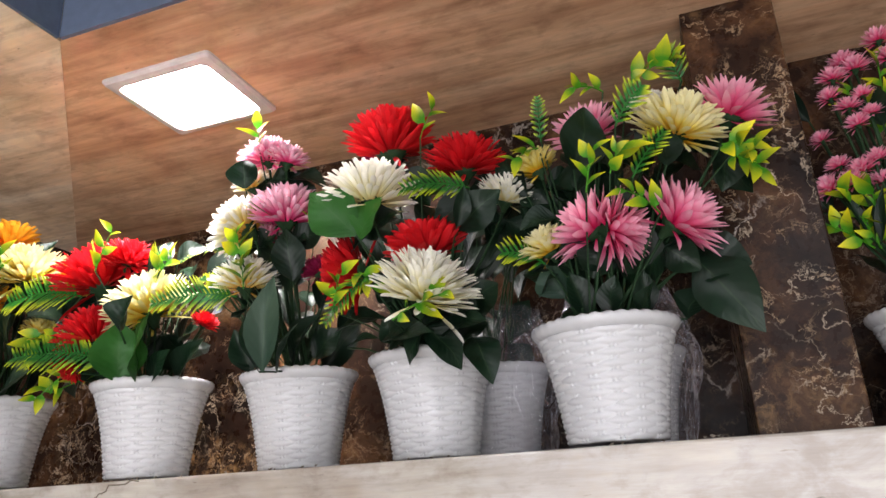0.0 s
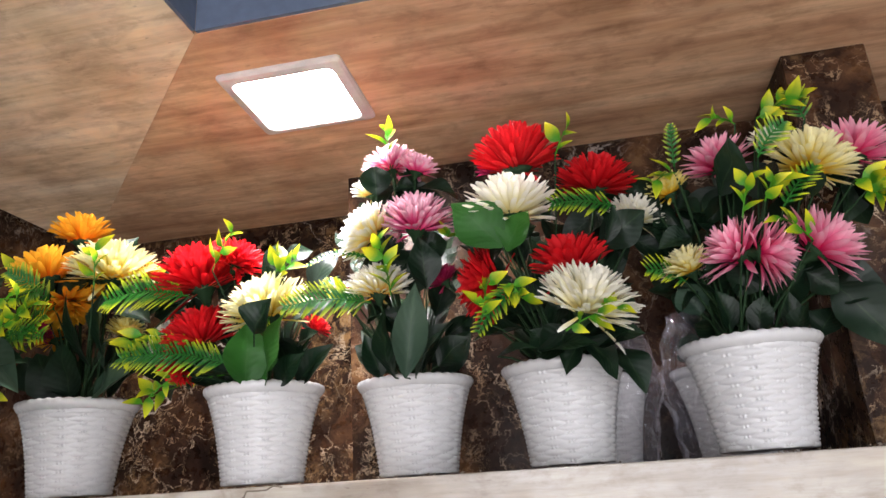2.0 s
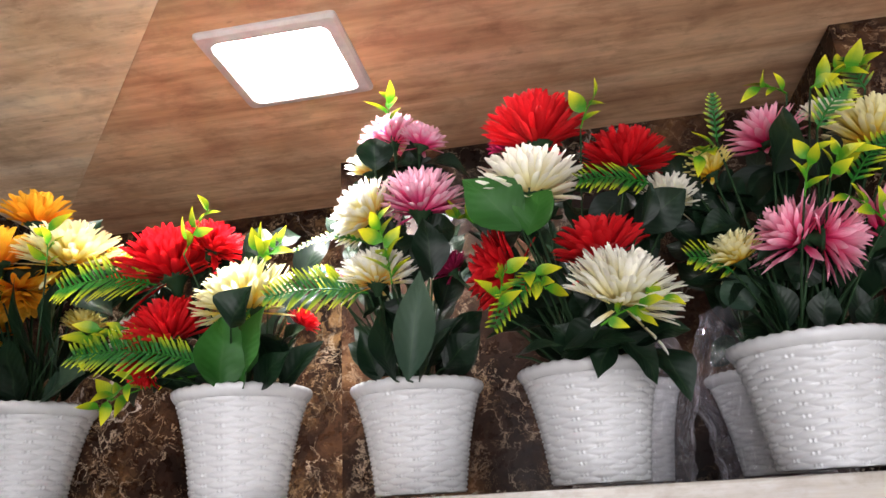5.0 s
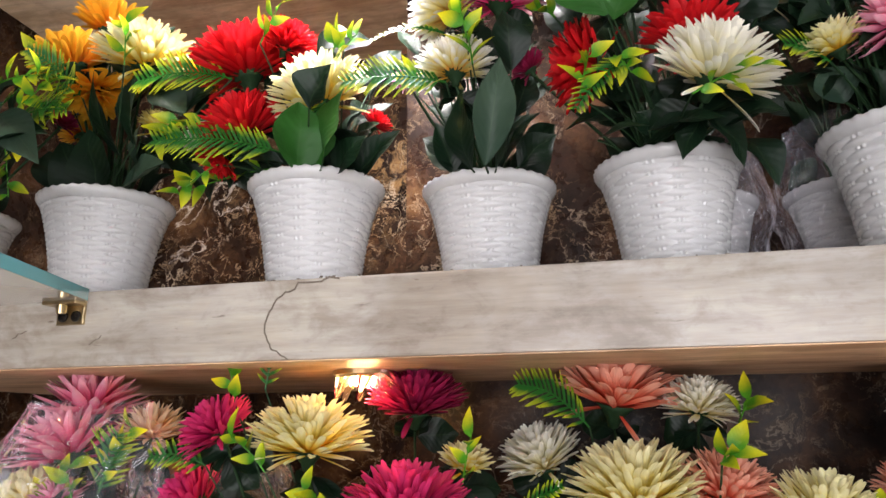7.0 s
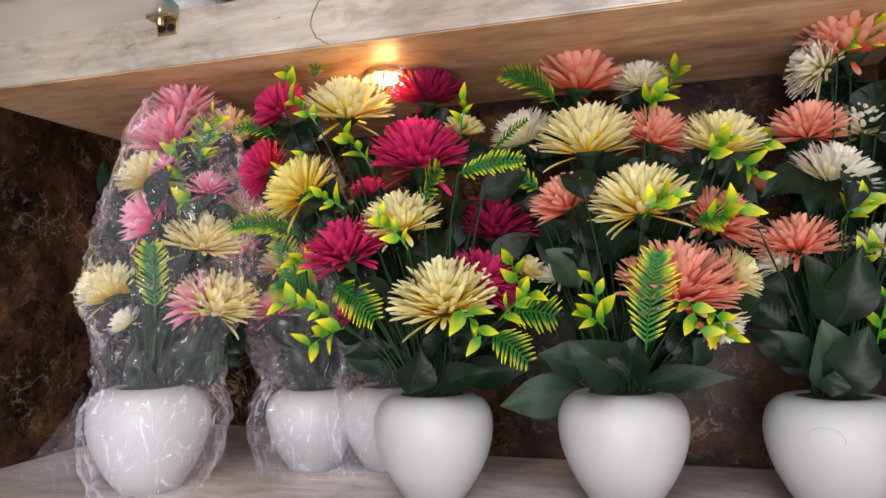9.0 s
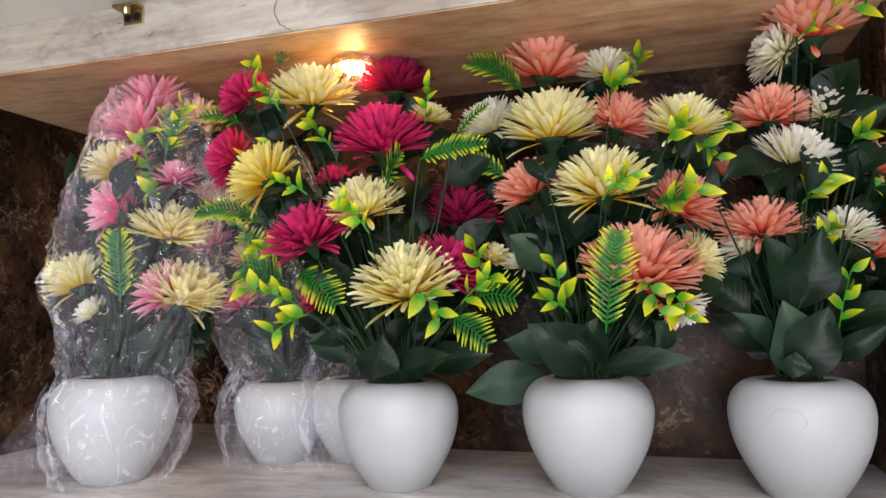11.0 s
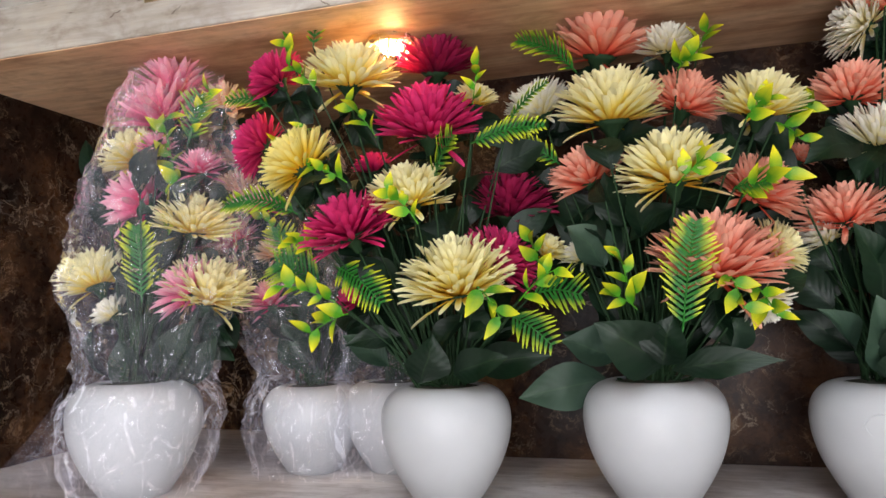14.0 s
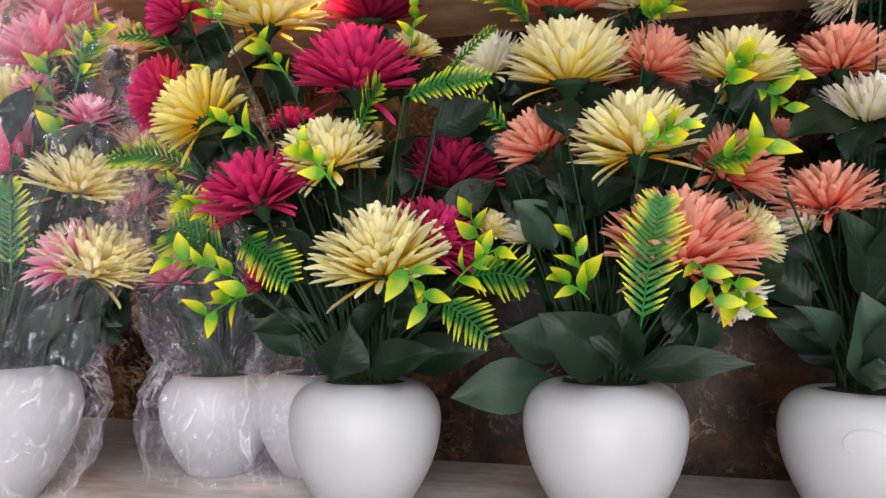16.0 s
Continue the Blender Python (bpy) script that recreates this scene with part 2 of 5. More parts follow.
WARM_LED = glow("warm_bulb", (1.0, 0.62, 0.22), WARM_LAMP)
FILM = film_wrap()
CRACK = plain("dark_crack", (0.16, 0.13, 0.10), 0.9)

PETALS = {
    "mag": petal("magenta_petal", (0.34, 0.003, 0.05), (0.58, 0.008, 0.11), (0.76, 0.04, 0.2)),
    "plum": petal("plum_petal", (0.20, 0.003, 0.04), (0.32, 0.006, 0.06), (0.40, 0.015, 0.09)),
    "cream": petal("cream_petal", (0.97, 0.54, 0.01), (0.99, 0.83, 0.16), (0.99, 0.95, 0.58)),
    "yellow": petal("yellow_petal", (0.97, 0.46, 0.005), (0.98, 0.73, 0.05), (0.98, 0.88, 0.32)),
    "ivory": petal("ivory_petal", (0.95, 0.8, 0.3), (0.98, 0.93, 0.6), (0.98, 0.97, 0.86)),
    "salmon": petal("salmon_petal", (0.93, 0.1, 0.05), (0.98, 0.28, 0.16), (0.99, 0.52, 0.38)),
    "peach": petal("peach_petal", (0.92, 0.40, 0.18), (0.94, 0.64, 0.38), (0.95, 0.78, 0.58)),
    "pink": petal("pink_petal", (0.84, 0.01, 0.14), (0.95, 0.2, 0.38), (0.98, 0.5, 0.62)),
    "blush": petal("white_and_pink_petal", (0.86, 0.015, 0.17), (0.94, 0.13, 0.35), (0.98, 0.6, 0.72)),
    "whiteyellow": petal("white_and_yellow_petal", (0.94, 0.46, 0.04), (0.95, 0.82, 0.28), (0.96, 0.95, 0.86)),
    "red": petal("red_petal", (0.50, 0.002, 0.005), (0.70, 0.004, 0.010), (0.78, 0.012, 0.018)),
    "orange": petal("orange_petal", (0.92, 0.22, 0.004), (0.96, 0.37, 0.008), (0.97, 0.52, 0.03)),
}
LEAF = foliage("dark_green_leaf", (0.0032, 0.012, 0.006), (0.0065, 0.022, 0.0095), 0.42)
LEAF_BRIGHT = foliage("green_leaf", (0.02, 0.095, 0.014), (0.035, 0.15, 0.022))
LEAF_GREY = foliage("grey_green_leaf", (0.018, 0.042, 0.028), (0.045, 0.08, 0.055))
FERN = foliage("fern_green_and_yellow", (0.012, 0.12, 0.014), (0.50, 0.55, 0.015), 0.38, 0.38)
SPRIG = foliage("variegated_leaf", (0.06, 0.26, 0.012), (0.78, 0.70, 0.015), 0.38, 0.25, 0.2)


# ---- mesh helpers ----
def link_mesh(name, bm, material, smooth=False):
    me = bpy.data.meshes.new(name)
    bm.to_mesh(me)
    bm.free()
    if smooth:
        me.polygons.foreach_set("use_smooth", [True] * len(me.polygons))
    me.materials.append(material)
    return me


def part(name, bm, material, parent=None, label="", smooth=False):
    me = bm if isinstance(bm, bpy.types.Mesh) else link_mesh(name, bm, material, smooth)
    ob = new(name, me)
    ob.parent = parent
    if label:
        tagged(ob, label)
    return ob


def thing(name, at, label, category, group="", kind=""):
    ob = new(name)
    ob.location = at
    ob.empty_display_size = 0.05
    return tagged(ob, label, category, group, kind)


def box(x0, x1, y0, y1, z0, z1, bevel=0.0, bm=None):
    bm = bm or bmesh.new()
    m = Matrix.Translation(((x0 + x1) / 2, (y0 + y1) / 2, (z0 + z1) / 2)) @ Matrix.Diagonal((x1 - x0, y1 - y0, z1 - z0, 1))
    made = bmesh.ops.create_cube(bm, size=1, matrix=m)
    if bevel:
        edges = list({e for v in made["verts"] for e in v.link_edges})
        bmesh.ops.bevel(bm, geom=edges, offset=bevel, segments=2, affect="EDGES", profile=0.6)
    return bm


def structure(name, bm, material, label, category="wall"):
    return tagged(new(name, link_mesh(name, bm, material)), label, category, kind="structure")


def lathe(profile, around, bm=None, warp=None):
    """Turns (radius, height) pairs about z."""
    bm = bm or bmesh.new()
    rings = []
    for i, (r, z) in enumerate(profile):
        ring = []
        for k in range(around):
            a = 2 * math.pi * k / around
            p = Vector((r * math.cos(a), r * math.sin(a), z))
            ring.append(bm.verts.new(warp(p, a, i) if warp else p))
        rings.append(ring)
    for a, b in zip(rings, rings[1:]):
        for k in range(around):
            bm.faces.new((a[k], a[(k + 1) % around], b[(k + 1) % around], b[k]))
    return bm


def tube(points, r0, r1, sides=5, bm=None):
    bm = bm or bmesh.new()
    rings = []
    for i, p in enumerate(points):
        d = (points[min(i + 1, len(points) - 1)] - points[max(i - 1, 0)]).normalized()
        s = d.cross(Vector((0.31, 0.9, 0.17))).normalized()
        u = s.cross(d)
        r = r0 + (r1 - r0) * i / (len(points) - 1)
        rings.append([bm.verts.new(p + (s * math.cos(a) + u * math.sin(a)) * r) for a in [2 * math.pi * k / sides for k in range(sides)]])
    for a, b in zip(rings, rings[1:]):
        for k in range(sides):
            bm.faces.new((a[k], a[(k + 1) % sides], b[(k + 1) % sides], b[k]))
    bm.faces.new(rings[-1])
    return bm


def bend(a, b, lift, steps=6):
    """Points of an arc from a to b that first rises by lift."""
    c = a.lerp(b, 0.45) + Vector((0, 0, lift))
    return [a.lerp(c, t).lerp(c.lerp(b, t), t) for t in [i / steps for i in range(steps + 1)]]


def blade(bm, uv, spine, side, up, width, profile, cup=0.0, across=2, ripple=0.0, seed=0.0):
    """A sheet along a spine: profile gives its half-width along it; cup bends its edges towards up."""
    rows = []
    n = len(spine) - 1
    total = sum((q - p).length for p, q in zip(spine, spine[1:]))
    run = 0.0
    for i, p in enumerate(spine):
        run += (p - spine[i - 1]).length if i else 0.0
        t = run / total
        w = profile(t) * width
        row = []
        for k in range(across + 1):
            s = 2 * k / across - 1
            z = cup * w * abs(s) ** 1.3 + ripple * w * math.sin(seed + 9 * t + 2.3 * s)
            row.append((bm.verts.new(p + side * (s * w) + up * z), (t, (s + 1) / 2)))
        rows.append(row)
    for a, b in zip(rows, rows[1:]):
        for k in range(across):
            quad = (a[k], a[k + 1], b[k + 1], b[k])
            f = bm.faces.new([v for v, _ in quad])
            f.smooth = True
            for loop, (_, at) in zip(f.loops, quad):
                loop[uv].uv = at


# ---- flowers ----
HEADS = {}


def long_petal(t):
    return (0.32 + 0.68 * min(1, t * 1.9)) * (1 if t < 0.80 else math.sqrt(max(0.08, 1 - ((t - 0.80) / 0.21) ** 2)))


def pointed_petal(t):
    return (0.30 + 0.70 * min(1, t * 1.7)) * (1 if t < 0.6 else max(0.10, 1 - ((t - 0.6) / 0.42) ** 1.7))


# rows of petals: angle from the axis, how many, length; then half-width, hanging petals, shape
HEAD_FORMS = (
    (((80, 24, 0.88), (71, 31, 0.98), (61, 36, 1.0), (51, 37, 1.0), (41, 34, 0.99), (31, 27, 0.97), (21, 19, 0.96), (12, 12, 0.95), (4, 4, 0.94)), 0.056, 2, long_petal),
    (((88, 18, 0.90), (78, 27, 0.98), (67, 34, 1.0), (56, 36, 1.0), (45, 34, 0.98), (34, 28, 0.96), (23, 20, 0.94), (13, 12, 0.92), (4, 4, 0.92)), 0.058, 3, long_petal),
    (((72, 26, 0.88), (64, 32, 0.97), (55, 37, 1.0), (46, 36, 1.01), (37, 32, 1.01), (28, 25, 1.0), (19, 17, 0.99), (10, 10, 0.98)), 0.055, 2, long_petal),
    (((78, 9, 0.98), (65, 15, 1.02), (52, 17, 1.02), (39, 16, 1.0), (27, 12, 0.98), (15, 7, 0.97), (5, 3, 0.96)), 0.090, 3, pointed_petal),
    (((72, 16, 0.92), (62, 22, 1.0), (51, 24, 1.01), (40, 22, 1.01), (29, 17, 1.0), (18, 11, 0.99), (8, 6, 0.98)), 0.076, 2, long_petal),
)


def head_mesh(kind, variant):
    """A chrysanthemum head of radius 1 that opens towards z: rows of narrow, stiff, channelled petals, a few of them hanging."""
    if (kind, variant) in HEADS:
        return HEADS[kind, variant]
    rng = random.Random(variant * 17 + 3)
    bm = bmesh.new()
    uv = bm.loops.layers.uv.new("UVMap")
    rows, half, hanging, shape = HEAD_FORMS[variant]
    petals = []
    for polar, count, length in rows:
        turn = rng.random() * 6.28
        for k in range(count):
            petals.append((turn + 2 * math.pi * (k + rng.uniform(-0.28, 0.28)) / count, polar + rng.uniform(-7, 7), length * rng.uniform(0.90, 1.04), rng.uniform(-0.22, 0.22)))
    for k in range(hanging):
        petals.append((rng.random() * 6.28, rng.uniform(92, 112), rng.uniform(0.72, 0.95), rng.uniform(0.1, 0.4)))
    for az, polar, long, curl in petals:
        po = radians(max(2.0, polar))
        out = Vector((math.cos(az), math.sin(az), 0))
        spine = []
        for t in (0, 0.28, 0.6, 0.82, 0.94, 1.0):
            a = po + curl * (t - 0.4) + 0.18 * (1 - t) * (po - 0.9)
            spine.append((out * math.sin(a) + Vector((0, 0, math.cos(a)))) * (long * (0.06 + 0.94 * t)))
        side = Vector((0, 0, 1)).cross(out).normalized()
        up = side.cross((spine[-1] - spine[0]).normalized()) * -1
        twist = rng.uniform(-0.35, 0.35)
        side, up = (side * math.cos(twist) + up * math.sin(twist)).normalized(), (up * math.cos(twist) - side * math.sin(twist)).normalized()
        blade(bm, uv, spine, side, up, half * rng.uniform(0.82, 1.16), shape, rng.uniform(0.40, 0.75))
    HEADS[kind, variant] = link_mesh("flower_head", bm, PETALS[kind])
    return HEADS[kind, variant]


def calyx_mesh():
    bm = lathe(((0.02, -0.30), (0.07, -0.28), (0.10, -0.16), (0.20, -0.02), (0.30, 0.07), (0.24, 0.06), (0.05, 0.0)), 10)
    return link_mesh("calyx", bm, STEM_GREEN, True)


CALYX = calyx_mesh()


def local(root, p):
    return Vector(p) - root.location


def flower(root, kind, at, r, core, rng, lean=None, front=0.3):
    """A head at a place with its stem foot; lean turns it from upright towards +x, front tips it out of the niche."""
    p = local(root, at)
    d = (p - core).normalized()
    if lean is None:
        lean, front = math.degrees(math.atan2(d.x, max(0.25, d.z + 0.55))) * 0.9 + rng.uniform(-8, 8), 0.15 + 0.18 * rng.random()
    a = radians(lean)
    flat = math.sqrt(1 - front * front)
    n = Vector((math.sin(a) * flat, -front, math.cos(a) * flat))
    foot = p - n * (0.60 * r)
    wild = kind in ("pink", "peach")
    broad = r < 0.036 or kind == "orange" or (kind in ("salmon", "red") and rng.random() < 0.5)
    ob = part("flower", head_mesh(kind, 3 if wild else 4 if broad else rng.randrange(3)), None, root)
    q = n.to_track_quat("Z", "Y").to_matrix().to_4x4() @ Matrix.Rotation(rng.random() * 6.28, 4, "Z")
    ob.matrix_basis = Matrix.Translation(foot) @ q @ Matrix.Diagonal((r * 1.22, r * 1.22, r * rng.uniform(1.05, 1.16), 1))
    part("calyx", CALYX, None, ob)
    return foot - n * (0.25 * r)


def stem(root, mouth, end, rng, thick=0.0022):
    a = mouth + Vector((rng.uniform(-0.028, 0.028), rng.uniform(-0.028, 0.028), -0.03))
    c = Vector((mouth.x * 0.35 + end.x * 0.65, mouth.y * 0.35 + end.y * 0.65, mouth.z * 0.45 + end.z * 0.55))
    pts = [a.lerp(c, t).lerp(c.lerp(end, t), t) for t in [i / 6 for i in range(7)]]
    part("stem", tube(pts, thick, thick * 0.8), STEM_GREEN, root, smooth=True)


def leaf_at(root, a, b, w, rng, material):
    d = b - a
    bm = bmesh.new()
    uv = bm.loops.layers.uv.new("UVMap")
    face = Vector((rng.uniform(-0.8, 0.8), -0.8, rng.uniform(-0.1, 1.0)))
    side = d.cross(face).normalized()
    up = side.cross(d).normalized()
    if up.y > 0:
        up = -up
    sag = rng.uniform(0.04, 0.14) * d.length
    droop = rng.uniform(0.0, 0.08) * d.length
    spine = [a.lerp(b, i / 9) + up * (sag * math.sin(math.pi * i / 9)) - Vector((0, 0, droop * (i / 9) ** 3)) for i in range(10)]
    sharp = rng.uniform(0.85, 1.35)
    blade(bm, uv, spine, side, up, w * 0.55, lambda t: max(0.02, math.sin(math.pi * min(1, (t * 0.97 + 0.02)) ** 0.85)) ** sharp, rng.uniform(0.16, 0.55), 6, 0.12, rng.random() * 6)
    return part("leaf", bm, material, root)


def broad_leaf(root, a, b, w, mouth, rng, material):
    a, b = local(root, a), local(root, b)
    foot = mouth + Vector((rng.uniform(-0.02, 0.02), rng.uniform(-0.02, 0.02), -0.03))
    part("stem", tube([foot.lerp(a, t) + Vector((0, 0, 0.012 * math.sin(math.pi * t))) for t in (0, 0.25, 0.5, 0.75, 1)], 0.0016, 0.0012, 4), STEM_GREEN, root)
    return leaf_at(root, a, b, w, rng, material)


def fern(root, a, b, w, mouth, rng):
    """A plastic fern tip: a bowed midrib with pairs of narrow leaflets, yellow towards their ends."""
    a, b = local(root, a), local(root, b)
    d = b - a
    bm = bmesh.new()
    uv = bm.loops.layers.uv.new("UVMap")
    face = Vector((rng.uniform(-0.3, 0.3), -0.85, rng.uniform(0.2, 0.6)))
    side = d.cross(face).normalized()
    up = side.cross(d).normalized()
    if up.y > 0:
        up = -up
    rise = rng.uniform(0.05, 0.14) * d.length
    spine = [a.lerp(b, i / 8) + Vector((0, 0, rise * math.sin(math.pi * i / 8))) for i in range(9)]
    tube(spine, 0.0013, 0.0007, 4, bm)
    pairs = max(8, int(d.length / 0.0058))
    for i in range(pairs):
        t = 0.08 + 0.92 * i / (pairs - 1)
        k = min(7, int(t * 8))
        p = spine[k].lerp(spine[k + 1], t * 8 - k)
        along = (spine[k + 1] - spine[k]).normalized()
        long = w * rng.uniform(0.56, 0.74) * (0.45 + 0.75 * math.sin(math.pi * min(1, t * 0.85 + 0.12)))
        for s in (-1, 1):
            way = (along * rng.uniform(0.6, 0.85) + side * s + up * rng.uniform(0.0, 0.35)).normalized()
            cross = way.cross(up).normalized()
            pts = [p + way * (long * j / 3) - up * (0.10 * long * (j / 3) ** 2) for j in range(4)]
            blade(bm, uv, pts, cross, up, 0.0019, lambda q: (0.7, 1.0, 0.85, 0.2)[min(3, round(q * 3))], 0.3, 2)
    foot = mouth + Vector((rng.uniform(-0.02, 0.02), rng.uniform(-0.02, 0.02), -0.03))
    part("stem", tube(bend(foot, a, 0.02), 0.0014, 0.0012, 4), STEM_GREEN, root)
    return part("fern_sprig", bm, FERN, root)


def sprig(root, a, b, count, mouth, rng):
    """A thin twig with small pointed leaves, green at the foot and yellow at the tip."""
    a, b = local(root, a), local(root, b)
    bm = bmesh.new()
    uv = bm.loops.layers.uv.new("UVMap")
    pts = bend(a, b, 0.008, 5)
    tube(pts, 0.0011, 0.0007, 4, bm)
    d = (b - a).normalized()
    for i in range(int(count)):
        t = (i + 0.8) / count
        k = min(4, int(t * 4.999))
        p = pts[k].lerp(pts[k + 1], t * 5 - k)
        az = i * 2.4 + rng.random()
        s = d.cross(Vector((0, -1, 0.2))).normalized()
        u = s.cross(d)
        way = (d * rng.uniform(0.5, 0.9) + s * math.cos(az) + u * math.sin(az) * 0.8 + Vector((0, -0.25, 0.15))).normalized()
        long = rng.uniform(0.022, 0.037)
        cross = way.cross(Vector((rng.uniform(-0.9, 0.9), -0.8, rng.uniform(-0.2, 1.0)))).normalized()
        up = cross.cross(way)
        spine = [p + way * (long * j / 5) - up * (0.16 * long * (j / 5) ** 2) for j in range(6)]
        blade(bm, uv, spine, cross, up, long * rng.uniform(0.21, 0.28), lambda q: max(0.04, math.sin(math.pi * q ** 0.75)), 0.4, 2)
    foot = mouth + Vector((rng.uniform(-0.02, 0.02), rng.uniform(-0.02, 0.02), -0.02))
    part("stem", tube(bend(foot, a, 0.02), 0.0013, 0.0011, 4), STEM_GREEN, root)
    return part("leafy_sprig", bm, SPRIG, root)


def fill_leaves(root, mouth, top, spread, count, rng, reach=0.42, y_push=0.03):
    """Dark leaves that stand close round the stems."""
    for i in range(count):
        az = 2.4 * i + rng.uniform(-0.3, 0.3)
        z0 = top * (0.02 + 0.93 * ((i + rng.random()) / count))
        r0 = rng.uniform(0.01, 0.03) + rng.uniform(0.15, reach) * z0
        a = mouth + Vector((math.cos(az) * r0, math.sin(az) * r0 * 0.8 + y_push, z0))
        long = rng.uniform(0.06, 0.10)
        b = a + Vector((math.cos(az) * spread * rng.uniform(0.4, 1), abs(math.sin(az)) * spread * 0.5, long * rng.uniform(0.35, 1)))
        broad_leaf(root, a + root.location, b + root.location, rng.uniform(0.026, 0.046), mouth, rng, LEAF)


# ---- pots ----
POT_H, POT_R0, POT_R1 = 0.130, 0.0495, 0.0755


def woven_pot_mesh():
    """A tapered plastic pot with a woven relief: flat strands that dip between pairs of upright ribs."""
    rows, per, around, cells = 20, 5, 320, 8
    prof = []
    for i in range(rows * per + 1):
        t = i / (rows * per)
        flare = 0.62 * t + 0.38 * t * t * t
        prof.append((POT_R0 + (POT_R1 - POT_R0 - 0.004) * flare, 0.005 + t * (POT_H - 0.019)))

    def warp(p, a, i):
        at = i / per
        turn = a * cells / (2 * math.pi)
        lift, thin_here = 0.0, 1.0
        for row in (int(at) - 1, int(at), int(at) + 1):
            belly = math.sin(math.pi * ((turn + 0.5 * (row % 2)) % 1))
            off = abs(at - row - 0.5) / (0.22 + 0.62 * belly)
            if off < 1:
                lift = max(lift, (0.0012 + 0.0032 * belly) * math.sqrt(1 - off * off))
                thin_here = min(thin_here, 1 - belly)
        near = (2 * turn) % 1
        near = min(near, 1 - near)
        rib = math.exp(-((near - 0.105) / 0.055) ** 2)
        lift += 0.0034 * rib * max(0.0, thin_here)
        r = math.hypot(p.x, p.y)
        return Vector((p.x * (1 + lift / r), p.y * (1 + lift / r), p.z))

    bm = lathe(prof, around, warp=warp)
    bmesh.ops.contextual_create(bm, geom=[e for e in bm.edges if e.is_boundary and max(v.co.z for v in e.verts) < 0.01])
    lathe(((POT_R0 - 0.004, 0.008), (POT_R1 - 0.010, POT_H - 0.006)), 48, bm)
    return link_mesh("pot_body", bm, POT_WHITE, True)


def woven_rim_mesh():
    around = 132

    def warp(p, a, i):
        twist = math.sin(a * 36 + i * 0.5)
        k = 1 + 0.007 * twist * (1 if 1 <= i <= 6 else 0.3)
        return Vector((p.x * k, p.y * k, p.z + 0.0009 * twist))

    h, r = POT_H, POT_R1
    prof = ((r - 0.006, h - 0.016), (r - 0.002, h - 0.014), (r + 0.003, h - 0.010), (r + 0.0055, h - 0.006), (r + 0.0055, h - 0.002), (r + 0.003, h), (r - 0.001, h + 0.001), (r - 0.005, h - 0.001), (r - 0.008, h - 0.010))
    return link_mesh("rim", lathe(prof, around, warp=warp), POT_WHITE, True)


def foam_mesh(r, z):
    bm = lathe(((0.001, z + 0.004), (r * 0.6, z + 0.003), (r, z)), 20)
    return link_mesh("filling", bm, DARK_FILL)


def vase_mesh():
    """An apple-shaped ceramic vase, wide at the shoulder, with a turned-in mouth."""
    pts = ((0.001, 0.0), (0.040, 0.0), (0.046, 0.0025), (0.0555, 0.016), (0.0675, 0.036), (0.0780, 0.058), (0.0848, 0.080), (0.0874, 0.098), (0.0875, 0.110), (0.0850, 0.124), (0.0785, 0.136), (0.0695, 0.1445), (0.059, 0.1492), (0.0515, 0.1502), (0.0475, 0.1496), (0.0470, 0.1465), (0.050, 0.135), (0.062, 0.115))
    prof = []
    for i in range(len(pts) - 1):
        p0, p1, p2, p3 = (Vector(pts[max(0, min(len(pts) - 1, j))]) for j in (i - 1, i, i + 1, i + 2))
        for k in range(3):
            t = k / 3
            v = 0.5 * ((2 * p1) + (p2 - p0) * t + (2 * p0 - 5 * p1 + 4 * p2 - p3) * t * t + (3 * p1 - p0 - 3 * p2 + p3) * t ** 3)
            prof.append((max(0.0008, v.x), max(0.0, v.y)))
    return link_mesh("vase", lathe(prof, 72), VASE_WHITE, True)


POT_BODY, POT_RIM, POT_FOAM = woven_pot_mesh(), woven_rim_mesh(), foam_mesh(POT_R1 - 0.012, POT_H - 0.022)
VASE, VASE_FOAM = vase_mesh(), foam_mesh(0.0472, 0.1470)


